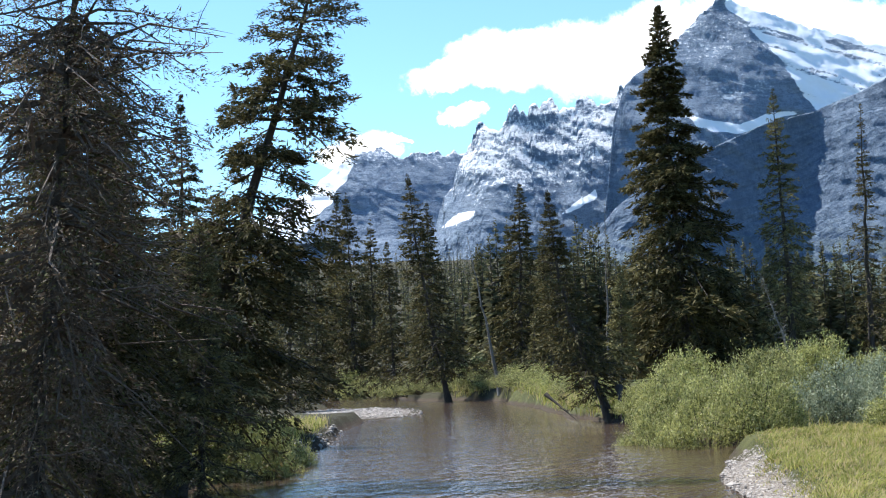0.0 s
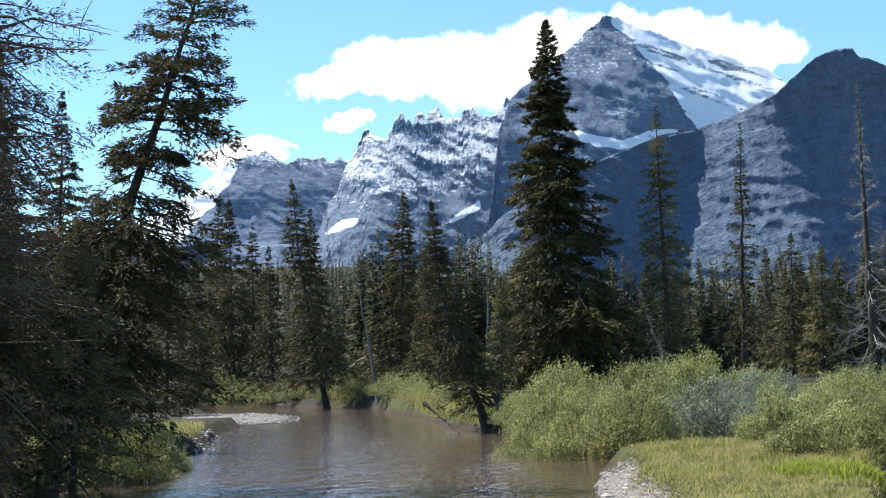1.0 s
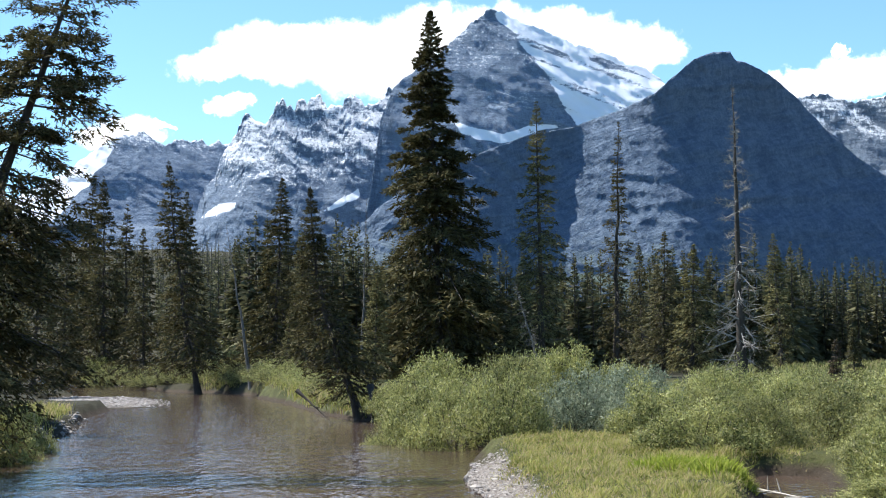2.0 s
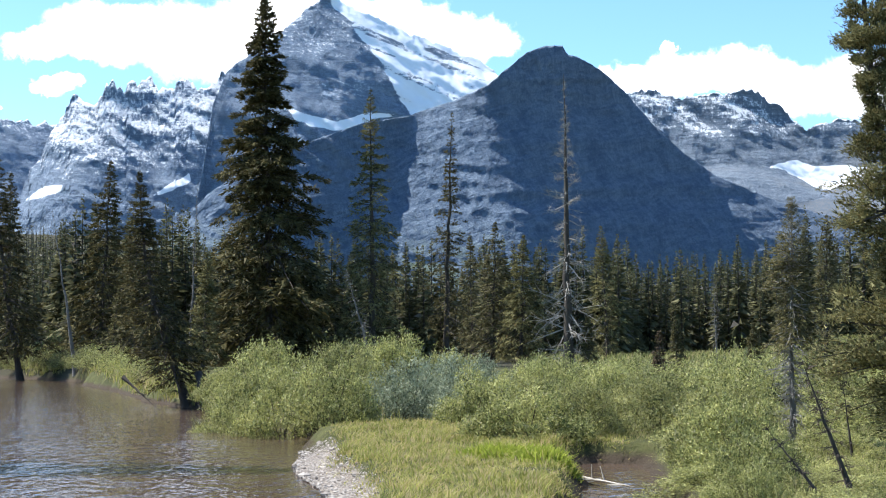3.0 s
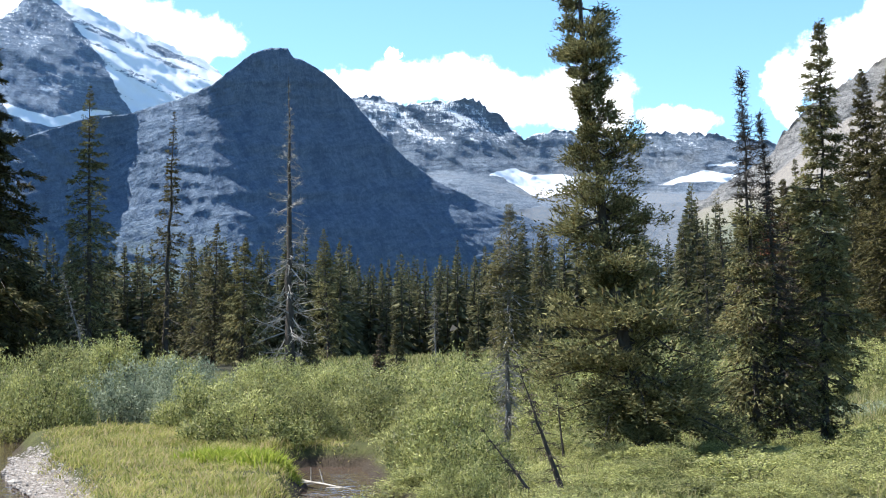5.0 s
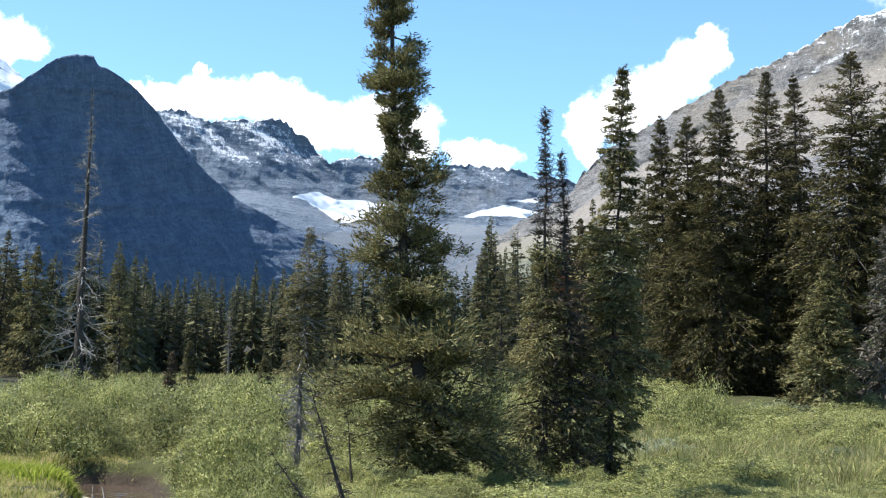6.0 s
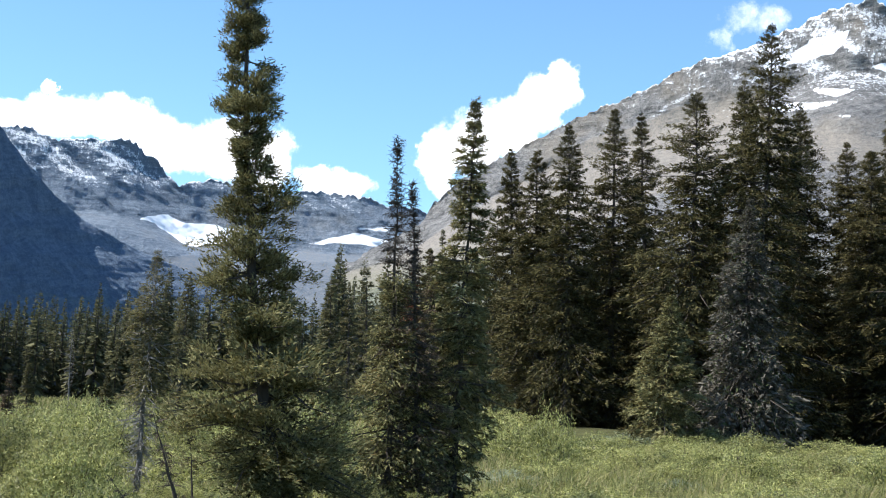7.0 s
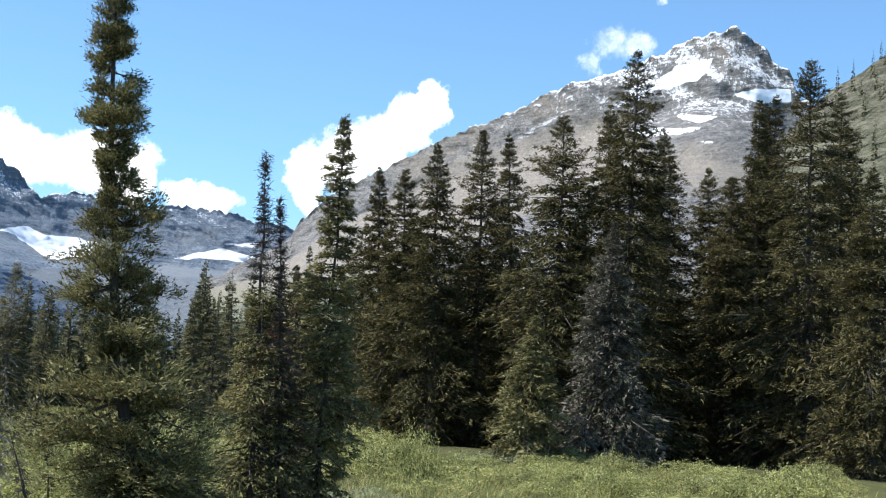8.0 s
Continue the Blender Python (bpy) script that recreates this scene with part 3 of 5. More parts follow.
    mountain("mountain", "broad pale mountain with snow below its summit",
             [(13.5, 5.2), (15, 6.0), (16.4, 6.9), (16.9, 7.7), (18.3, 8.95), (20.3, 10.05), (22.4, 11.25), (24.5, 12.15), (25.7, 12.85), (26.6, 13.35), (28.7, 13.95),
              (30.5, 14.85), (31.8, 15.4), (32.9, 15.7), (33.25, 15.4), (33.9, 14.95), (35.0, 14.05), (35.4, 13.2), (38.5, 11.5), (43, 10), (48, 6)],
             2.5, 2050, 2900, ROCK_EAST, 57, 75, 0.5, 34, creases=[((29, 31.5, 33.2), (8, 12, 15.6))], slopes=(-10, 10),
             profile=((0, 0.5, 0.82, 1), (0, 0.42, 0.94, 1)),
             scree=(((13, 20, 26, 30, 36), (3.5, 5.5, 8.5, 9.5, 9.5)), ((13, 16, 20.4, 22.4, 24.5, 26.6, 28.5, 29.6, 36), (4.8, 6.0, 9.1, 10.4, 11.2, 12.1, 12.3, 11.3, 10.6))),
             fields=[([(32.9, 13.2), (33.8, 13.45), (35.1, 13.45), (35.0, 13.0), (33.8, 12.95)], 1.0), ([(30.6, 12.45), (31.6, 12.48), (32.5, 12.35), (31.8, 12.2)], 1.0),
                     ([(29.0, 11.65), (30.0, 11.95), (31.0, 11.95), (31.9, 11.95), (31.2, 11.75), (29.8, 11.6)], 1.0), ([(31.6, 11.5), (32.6, 11.55), (32.3, 11.4)], 0.8),
                     ([(28.2, 12.5), (29.3, 13.5), (30.8, 14.2), (32.3, 14.6), (31.6, 13.7), (30.4, 13.3), (29.2, 12.75)], 0.62),
                     ([(24.0, 10.9), (26.4, 12.4), (27.8, 12.9), (26.8, 12.2), (25.0, 11.2)], 0.45)])
    mountain("hillside", "grassy brush-covered lower slope dotted with trees",
             [(30, 3), (33, 8.5), (34.7, 11.4), (35.9, 12.9), (36.6, 13.5), (37.5, 14), (38.4, 14.7), (42, 16), (50, 17), (60, 14), (72, 6)],
             1.2, 260, 620, ROCK_HILL, 71, 9, 0.12, 30, rows=80, step=0.14, drop=60)


build_mountains()


# ---- plants ----
def unit(v):
    return v / np.maximum(np.linalg.norm(v, axis=-1, keepdims=True), 1e-9)


def needles(base, along, width, rng, loose=1.3):
    """Narrow three-cornered sprays, broadest near their foot."""
    side = unit(np.cross(along, np.array([0, 0, 1.0]) + rng.normal(0, loose, along.shape))) * np.asarray(width).reshape(-1, 1) * 0.5
    foot = base + along * 0.25
    v = np.stack([foot + side, base + along, foot - side], 1).reshape(-1, 3)
    return v, np.arange(len(v)).reshape(-1, 3)


def prisms(a, b, ra, rb):
    """Three-sided tapering sticks from a to b."""
    d = unit(b - a)
    s = unit(np.cross(d, np.where(np.abs(d[:, 2:3]) > 0.9, [[1.0, 0, 0]], [[0, 0, 1.0]])))
    t = np.cross(d, s)
    ring = []
    for k in range(3):
        w = s * math.cos(k * 2.094) + t * math.sin(k * 2.094)
        ring.append((a + w * np.asarray(ra).reshape(-1, 1), b + w * np.asarray(rb).reshape(-1, 1)))
    v = np.stack([ring[0][0], ring[1][0], ring[2][0], ring[0][1], ring[1][1], ring[2][1]], 1).reshape(-1, 3)
    o = np.arange(len(a))[:, None] * 6
    f = np.concatenate([o + np.array([[0, 1, 4, 3]]), o + np.array([[1, 2, 5, 4]]), o + np.array([[2, 0, 3, 5]])])
    return v, f


def join(pieces):
    vs, fs, n = [], [], 0
    for v, f in pieces:
        vs.append(v), fs.append(f + n)
        n += len(v)
    return np.concatenate(vs), np.concatenate(fs)


def trunk_mesh(height, top, radius, rng, sides=9, bow=0.0, rings=14):
    t = np.linspace(0, 1, rings)
    cx = top[0] * t + bow * np.sin(t * math.pi) + rng.normal(0, 0.003 * height, rings) * np.sin(t * math.pi)
    cy = top[1] * t + rng.normal(0, 0.003 * height, rings) * np.sin(t * math.pi)
    rad = radius * (1 - 0.97 * t ** 0.9) * (1 + 0.7 * np.exp(-t * 28))
    a = np.linspace(0, 2 * math.pi, sides, endpoint=False)
    wob = 1 + 0.1 * np.sin(3 * a + rng.uniform(0, 6))[None, :]
    v = np.stack([cx[:, None] + rad[:, None] * np.cos(a) * wob, cy[:, None] + rad[:, None] * np.sin(a) * wob,
                  np.repeat((t * height - 0.25 * (t == 0))[:, None], sides, 1)], -1)
    return v.reshape(-1, 3), grid_faces(rings, sides, True), (t, cx, cy)


def spruce(x, y, tip, reach, mat=None, label="", name="spruce", seed=0, branches=180, sprays=22, start=0.06, droop=0.25, boughs=10, grow=0.085, curl=0.03, taper=0.85,
           spray=0.13, bow=0.0, girth=None, trunk_mat=None, bare=None, bare_from=2.0, single_limbs=False, twigs=9, low=1.0, whorls=0, lift=0.0, wild=0.14, limb_mat=None, group="spruces by the river", lumpy=0.25, sink=0.0, green_from=0.0, profile=None, tuft=0.0, perk=-0.05, bias=0.85):
    """A spruce at x, y with its tip at an absolute point: tapered trunk, limbs, and a crown of needle sprays along every limb.
    bare: the share of limbs without needles; green_from: below this share of the height the limbs are bare."""
    rng = np.random.default_rng(seed + 1000)
    mat, trunk_mat = mat or NEEDLE, trunk_mat or BARK
    z0 = land(x, y) - sink
    height = tip[2] - z0
    top = (tip[0] - x, tip[1] - y)
    girth = girth or 0.011 * height + 0.03
    root = new(name)
    root.location = (x, y, z0)
    tagged(root, label or "dark green spruce with a ragged narrow crown", "tree", group)
    tv, tf, (tt, cx, cy) = trunk_mesh(height, top, girth, rng, bow=bow)
    part("trunk", mesh_from("trunk", tv, tf, trunk_mat, True), root)
    f = np.sort(start + (0.99 - start) * rng.uniform(0, 1, branches) ** bias)
    # limbs gather in loose tiers, but for the tip
    whorls = whorls or max(32, round(height * 2.2))
    tier = np.clip((np.round(f * whorls) + rng.normal(0, 0.2, branches)) / whorls, start, 0.9)
    f = np.where(f < 0.8, tier, f)
    lump = fractal(f * 9, f * 0 + seed, 3, seed) - 0.5
    phi = np.cumsum(rng.normal(2.4, 0.5, branches))
    lump = lump + 0.7 * (value_noise(f * 7 + 3, np.cos(phi) * 1.6 + 5, seed + 4) - 0.5)
    span = reach * np.clip((1 - f), 0.0, 1) ** taper * (1 + 1.6 * lumpy * lump) * rng.uniform(0.5, 1.18, branches)
    span = span * np.interp(f, [0, 0.32, 0.48], [low, low, 1.0])
    if profile:
        span = np.interp(f, *profile) * (1 + 1.6 * lumpy * lump) * rng.uniform(0.45, 1.2, branches)
    span = np.maximum(span * np.clip(0.55 + (f - start) * 6, 0.55, 1), 0.02 * height * (1 - f) + 0.03)
    o = np.stack([np.interp(f, tt, cx), np.interp(f, tt, cy), f * height], -1)
    rise = np.interp(f, [0, 0.4, 0.8, 1], [-0.30, -0.12, 0.25, 1.1]) - droop * 0.4 + lift + rng.normal(0, wild, branches)
    out = unit(np.stack([np.cos(phi), np.sin(phi), rise], -1))
    sag = np.array([[0, 0, -1.0]]) * (droop * span)[:, None]
    ends = o + out * span[:, None] + sag * 0.45

    def on_limb(s):
        return o[:, None] + out[:, None] * (span[:, None] * s)[..., None] + sag[:, None] * (0.9 * s - 0.45 * s * s)[..., None] * s[..., None]

    half = on_limb(np.full((branches, 1), 0.55))[:, 0]
    every = np.arange(branches)
    cuts = np.array([0.0, 0.3, 0.62, 1.0])
    spine = on_limb_at(o, out, span, sag, every, np.repeat(cuts[None], branches, 0))
    spine = spine + rng.normal(0, curl, spine.shape) * span[:, None, None] * np.array([0, 0.5, 1.0, 1.0])[None, :, None]
    thick = (0.010 + 0.012 * span)[:, None] * (1.0 - 0.85 * cuts)[None]
    lv, lf = join([prisms(spine[:, c], spine[:, c + 1], thick[:, c], thick[:, c + 1]) for c in range(3)])
    is_bare = (rng.uniform(0, 1, branches) < (bare or 0)) | (f < green_from) | (f > bare_from)
    if is_bare.any():
        k = np.where(is_bare)[0]
        n = twigs
        s = rng.uniform(0.12, 1.0, (len(k), n))
        base = on_limb_at(o, out, span, sag, k, s)
        tw = unit(out[k][:, None] + rng.normal(0, 0.75, (len(k), n, 3))) * (0.10 + 0.15 * span[k])[:, None, None] * rng.uniform(0.4, 1.1, (len(k), n, 1))
        # twigs bend halfway and droop
        mid, many, fat = base + 0.55 * tw, len(k) * n, 0.0035 + 0.0004 * height
        end = mid + (0.6 * tw + rng.normal(0, 0.3, tw.shape) * np.linalg.norm(tw, axis=-1, keepdims=True)) + np.array([0, 0, -0.02])
        lv, lf = join([(lv, lf), prisms(base.reshape(-1, 3), mid.reshape(-1, 3), np.full(many, fat), np.full(many, 0.8 * fat)),
                       prisms(mid.reshape(-1, 3), end.reshape(-1, 3), np.full(many, 0.8 * fat), np.full(many, 0.0015))])
    if single_limbs:
        # every limb with its twigs is a piece of its own
        for b in range(branches):
            own = [prisms(o[b:b + 1], half[b:b + 1], 0.013 + 0.014 * span[b:b + 1], 0.009 + 0.009 * span[b:b + 1]),
                   prisms(half[b:b + 1], ends[b:b + 1], 0.009 + 0.009 * span[b:b + 1], np.full(1, 0.005))]
            m = 11
            st = on_limb_at(o, out, span, sag, [b], rng.uniform(0.3, 1.0, (1, m)))[0]
            tw = unit(out[b] + rng.normal(0, 0.8, (m, 3))) * (0.15 + 0.3 * span[b]) * rng.uniform(0.4, 1.1, (m, 1))
            own.append(prisms(st, st + tw, np.full(m, 0.009), np.full(m, 0.005)))
            part("limb", mesh_from("limb", *join(own), limb_mat or trunk_mat), root)
    else:
        tagged(part("branchwork", mesh_from("branchwork", lv, lf, limb_mat or trunk_mat), root), kind="stuff")
    k = np.where(~is_bare)[0]
    if len(k):
        # flat boughs: side twigs leave every limb in turn, and needle sprays line the twigs
        n, rank = int(sprays * 2.3), np.arange(len(k))[:, None]
        ts = rng.uniform(0.06, 1.0, (len(k), boughs)) ** 0.75
        tl = (0.44 * (1.05 - ts) + 0.10) * span[k][:, None] * rng.uniform(0.6, 1.2, ts.shape) + 0.04
        side = np.where(np.arange(boughs) % 2, 1.0, -1.0)[None, :, None] * unit(np.cross(out[k], [[0, 0, 1.0]]))[:, None]
        td = unit(out[k][:, None] * rng.uniform(0.45, 1.0, (*ts.shape, 1)) + side * rng.uniform(0.5, 1.0, (*ts.shape, 1)) + rng.normal(0, 0.16, (*ts.shape, 3)) + np.array([0, 0, perk]))
        pick = rng.integers(0, boughs, (len(k), n))
        s, d, length, q = ts[rank, pick], td[rank, pick], tl[rank, pick], rng.uniform(0, 1, (len(k), n)) ** 0.8
        base = on_limb_at(o, out, span, sag, k, s) + d * (length * q)[..., None] + np.array([0, 0, -0.7 * droop]) * (length * q * q)[..., None]
        base = base + rng.normal(0, 1, base.shape) * (tuft + 0.012 + 0.016 * span[k])[:, None, None]
        way = unit(d + np.array([0, 0, perk - 0.12]) + rng.normal(0, 0.38, d.shape))
        size = (spray * np.clip(0.4 + 2.2 * (1 - f[k]), 0.4, 1) + grow * span[k])[:, None] * rng.uniform(0.6, 1.25, (len(k), n)) * (1.45 - 0.5 * s)
        along = way * size[..., None]
        v, fc = needles((base - 0.2 * along).reshape(-1, 3), along.reshape(-1, 3), (size * rng.uniform(0.17, 0.33, size.shape)).ravel(), rng, 0.9)
        part("crown", mesh_from("crown", v, fc, mat), root)
    return root


def on_limb_at(o, out, span, sag, k, s):
    return o[k][:, None] + out[k][:, None] * (span[k][:, None] * s)[..., None] + sag[k][:, None] * ((0.9 - 0.45 * s) * s * s)[..., None]


def plant_spruces():
    by = dict(group="spruces by the river")
    # west bank, close by
    spruce(-17.1, 27.1, (-13.7, 29.0, 11.6), 3.3, label="tall spruce leaning out over the river bank", seed=1, taper=0.55, branches=230, sprays=110, start=0.2, droop=0.42, girth=0.25, spray=0.1, grow=0.035, lumpy=0.55, low=1.35, bias=1.1, boughs=18, wild=0.2, whorls=60, **by)
    spruce(-13.4, 17.5, (-12.4, 18.2, 9.3), 3.0, NEEDLE_BROWN, "half dead spruce with bare lichen-hung twigs", seed=2, limb_mat=BARK_BROWN, branches=420, sprays=95, start=0.02, bare=0.2, droop=0.5, wild=0.4, girth=0.17, taper=0.35, spray=0.06, grow=0.018, twigs=26, low=0.6, lumpy=0.6, boughs=16, curl=0.09, **by)
    spruce(-14.4, 21.0, (-14.9, 21.2, 8.2), 2.3, NEEDLE, "dark tangled spruce half bare of needles", seed=102, branches=380, sprays=90, limb_mat=BARK_BROWN, wild=0.35, start=0.02, bare=0.3, curl=0.08, droop=0.4, taper=0.45, spray=0.08, grow=0.03, twigs=26, low=0.6, lumpy=0.6, boughs=14, **by)
    spruce(-16.6, 23.6, (-16.4, 23.8, 9.2), 2.4, NEEDLE, seed=103, branches=260, sprays=100, start=0.02, taper=0.6, spray=0.09, grow=0.03, boughs=14, **by)
    spruce(-17.6, 24.3, (-17.2, 24.6, 6.9), 1.3, NEEDLE_BROWN, "brown sparse spruce among bare twigs", seed=3, branches=200, sprays=40, bare=0.35, start=0.02, spray=0.06, grow=0.02, **by)
    spruce(-22.5, 28.5, (-22.2, 28.8, 5.7), 1.3, seed=4, branches=170, sprays=30, start=0.02, spray=0.09, grow=0.05, **by)
    spruce(-19.3, 26.5, (-19.1, 26.6, 9.3), 2.5, seed=104, branches=240, sprays=60, start=0.02, spray=0.09, grow=0.05, taper=0.7, **by)
    spruce(-13.6, 22.6, (-13.4, 22.7, 5.0), 1.4, NEEDLE_YELLOW, "young yellow-green spruce among the dark trees", seed=9, branches=170, sprays=70, start=0.02, spray=0.07, grow=0.03, taper=0.7, **by)
    spruce(-24.6, 36.5, (-24.2, 36.8, 12.1), 1.6, seed=5, branches=260, sprays=20, start=0.05, spray=0.1, **by)
    spruce(-27.2, 44.3, (-26.8, 44.6, 12.2), 3.0, seed=6, branches=260, sprays=60, start=0.03, taper=1.0, spray=0.1, grow=0.06, lumpy=0.5, **by)
    spruce(-46.3, 88.6, (-45.6, 89.0, 12.5), 2.8, seed=8, start=0.02, branches=220, **by)
    # added spruces, mostly out of view, that shade the west bank's trees
    for k, (x, y, top, reach) in enumerate([(-21.5, 24.5, 11.5, 2.4), (-28.5, 34.0, 13.5, 2.6), (-27.5, 22.0, 13.0, 2.6), (-33.0, 40.0, 14.0, 2.8), (-31.5, 47.0, 13.0, 2.6)]):
        spruce(x, y, (x + 0.3, y, top), reach, seed=110 + k, branches=260, sprays=34, start=0.03, spray=0.12, **by)
    # the stand round the river's bend
    spruce(-20.9, 92.7, (-21.1, 92.6, 24.2), 5.2, label="tallest dark spruce with a dense pointed crown", seed=10, branches=440, sprays=80, start=0.02, spray=0.2, grow=0.07, taper=0.8, droop=0.35, boughs=14, lumpy=0.4, wild=0.2, **by)
    spruce(-74.4, 152.8, (-72.9, 153.6, 22.6), 4.4, seed=11, start=0.02, branches=260, sprays=27, spray=0.26, **by)
    spruce(-69.9, 149.5, (-69.9, 149.5, 22.2), 4.6, seed=12, start=0.02, branches=260, sprays=27, spray=0.26, **by)
    spruce(-71.0, 156.7, (-70.5, 156.9, 20.0), 3.8, seed=13, start=0.02, branches=220, sprays=24, spray=0.26, **by)
    spruce(-39.8, 100.4, (-41.7, 99.6, 16.4), 3.6, label="leaning spruce undercut by the river", seed=14, branches=220, sprays=24, start=0.13, spray=0.2, bow=-0.3, **by)
    spruce(-47.1, 115.8, (-46.9, 115.9, 16.2), 3.2, seed=15, start=0.02, branches=240, spray=0.22, **by)
    spruce(-36.3, 105.9, (-35.5, 106.2, 15.7), 3.6, seed=16, start=0.02, branches=280, sprays=24, spray=0.2, **by)
    spruce(-15.1, 53.9, (-16.8, 53.4, 8.6), 2.0, label="leaning spruce with a bare lower trunk", seed=17, branches=320, sprays=24, start=0.12, spray=0.1, bare=0.12, bow=-0.5, girth=0.16, **by)
    spruce(-31.7, 94.8, (-31.2, 95.0, 6.0), 0.9, NEEDLE_YELLOW, seed=18, branches=90, **by)
    spruce(-23.0, 84.9, (-22.7, 85.0, 7.7), 1.5, NEEDLE_YELLOW, seed=19, branches=150, spray=0.16, **by)
    spruce(-28.0, 88.0, (-27.8, 88.0, 9.3), 2.2, seed=20, start=0.02, branches=220, spray=0.16, **by)
    spruce(-66.9, 134.1, (-66.6, 134.4, 13.6), 3.2, seed=21, start=0.02, branches=220, spray=0.25, **by)
    spruce(-56.0, 128.0, (-56.0, 128.0, 14.5), 3.2, seed=22, start=0.02, branches=220, spray=0.22, **by)
    # beyond the willows
    spruce(-14.2, 90.9, (-14.2, 90.9, 17.8), 2.7, NEEDLE_YELLOW, "narrow spruce with an olive sunlit crown", seed=30, branches=280, sprays=24, start=0.03, spray=0.15, taper=0.8, **by)
    spruce(-10.7, 99.4, (-10.1, 99.5, 17.6), 1.9, seed=31, branches=220, sprays=20, spray=0.13, lumpy=0.5, bare=0.15, **by)
    spruce(-10.0, 111.6, (-10.1, 111.5, 10.4), 1.7, NEEDLE_MID, seed=32, branches=140, spray=0.17, **by)
    spruce(-8.0, 104.7, (-7.7, 104.7, 10.7), 2.7, NEEDLE_MID, seed=33, branches=180, sprays=24, spray=0.17, **by)
    spruce(-5.9, 101.8, (-5.6, 101.8, 9.5), 2.9, NEEDLE_YELLOW, seed=34, branches=180, sprays=24, spray=0.17, **by)
    spruce(-0.1, 110.0, (-0.5, 110.0, 10.7), 2.2, NEEDLE_YELLOW, seed=35, branches=160, spray=0.16, **by)
    spruce(-1.1, 84.0, (-1.2, 84.0, 3.7), 0.8, NEEDLE_MID, seed=36, branches=90, **by)
    spruce(11.6, 84.2, (11.8, 84.2, 9.1), 1.5, NEEDLE_MID, seed=37, branches=180, spray=0.14, **by)
    # young trees at the meadow's far edge
    spruce(6.9, 74.6, (6.9, 74.6, 3.1), 0.6, NEEDLE_MID, "young spruce at the meadow's far edge", seed=38, branches=90, **by)
    spruce(3.1, 72.0, (3.1, 72.0, 3.3), 0.7, NEEDLE_MID, "young spruce at the meadow's far edge", seed=39, branches=90, **by)
    spruce(2.1, 65.0, (2.1, 65.0, 2.7), 0.6, NEEDLE_BROWN, "small dead spruce with brown needles", seed=29, branches=90, bare=0.3, **by)
    # the meadow's trees
    spruce(3.05, 26.4, (3.12, 26.4, 4.68), 0.8, NEEDLE_MID, "thin spruce, bare and grey below its green top", seed=40, branches=260, twigs=5, sprays=30, start=0.05, green_from=0.42, trunk_mat=BARK_GREY, limb_mat=BLEACHED, girth=0.06, spray=0.045, lumpy=0.5, wild=0.35,
           profile=((0, 0.35, 0.5, 0.75, 1), (0.22, 0.5, 0.55, 0.34, 0.06)), **by)
    spruce(4.8, 22.8, (3.78, 22.9, 9.97), 1.3, NEEDLE_YELLOW, "large shaggy spruce with upswept sunlit boughs", seed=41, whorls=44, branches=330, sprays=170, bias=1.3, start=0.04, spray=0.06, grow=0.03, lumpy=1.05, lift=0.22, droop=0.1, wild=0.4,
           girth=0.12, bow=-0.32, tuft=0.025, perk=0.26, boughs=14, profile=((0, 0.1, 0.3, 0.42, 0.46, 0.52, 0.57, 0.62, 0.7, 0.8, 0.92, 1), (1.05, 1.5, 1.4, 1.05, 0.75, 1.1, 0.6, 0.44, 0.42, 0.3, 0.2, 0.06)), **by)
    spruce(6.95, 24.5, (6.77, 24.59, 6.79), 1.2, NEEDLE_YELLOW, "scraggy spruce with a dead bare top", seed=42, girth=0.065, start=0.02, branches=420, sprays=46, spray=0.05, bare=0.3, bare_from=0.62, twigs=6, lumpy=0.6, tuft=0.025,
           profile=((0, 0.3, 0.55, 0.66, 1), (0.8, 0.72, 0.46, 0.24, 0.05)), **by)
    spruce(7.45, 24.4, (7.1, 24.7, 6.06), 1.1, NEEDLE_BROWN, "thin dying spruce with a bare top", seed=43, girth=0.06, start=0.02, branches=360, sprays=32, spray=0.045, bare=0.45, bare_from=0.6, twigs=6, lumpy=0.6,
           profile=((0, 0.3, 0.55, 0.66, 1), (0.65, 0.6, 0.42, 0.2, 0.05)), **by)
    spruce(8.15, 24.8, (8.15, 24.69, 7.64), 1.0, NEEDLE_YELLOW, label="slender spruce with short even boughs", seed=44, girth=0.065, branches=420, sprays=40, spray=0.06, start=0.02, lumpy=0.45,
           profile=((0, 0.3, 0.6, 0.8, 1), (0.8, 0.75, 0.5, 0.28, 0.06)), **by)
    spruce(10.6, 36.8, (10.8, 36.9, 6.4), 0.7, NEEDLE_RED, "young spruce with a patch of rusty dead needles", seed=58, branches=150, sprays=16, spray=0.06, bare=0.5, bare_from=0.9, start=0.5, trunk_mat=BARK, **by)
    spruce(17.4, 73.0, (17.1, 73.0, 8.5), 1.2, NEEDLE_MID, seed=45, branches=120, **by)
    spruce(20.7, 82.4, (20.4, 82.5, 9.0), 1.4, NEEDLE_MID, seed=46, branches=120, **by)
    spruce(22.9, 87.0, (22.5, 87.1, 11.1), 1.4, NEEDLE_MID, seed=47, branches=120, **by)
    spruce(21.0, 66.8, (20.8, 66.8, 10.6), 1.3, NEEDLE_MID, seed=48, branches=150, **by)
    spruce(19.4, 63.1, (19.2, 63.1, 8.9), 1.2, NEEDLE_BROWN, "dying spruce with brown needles", seed=49, branches=140, bare=0.2, **by)
    # the wood on the east side
    east = dict(group="spruces of the eastern wood")
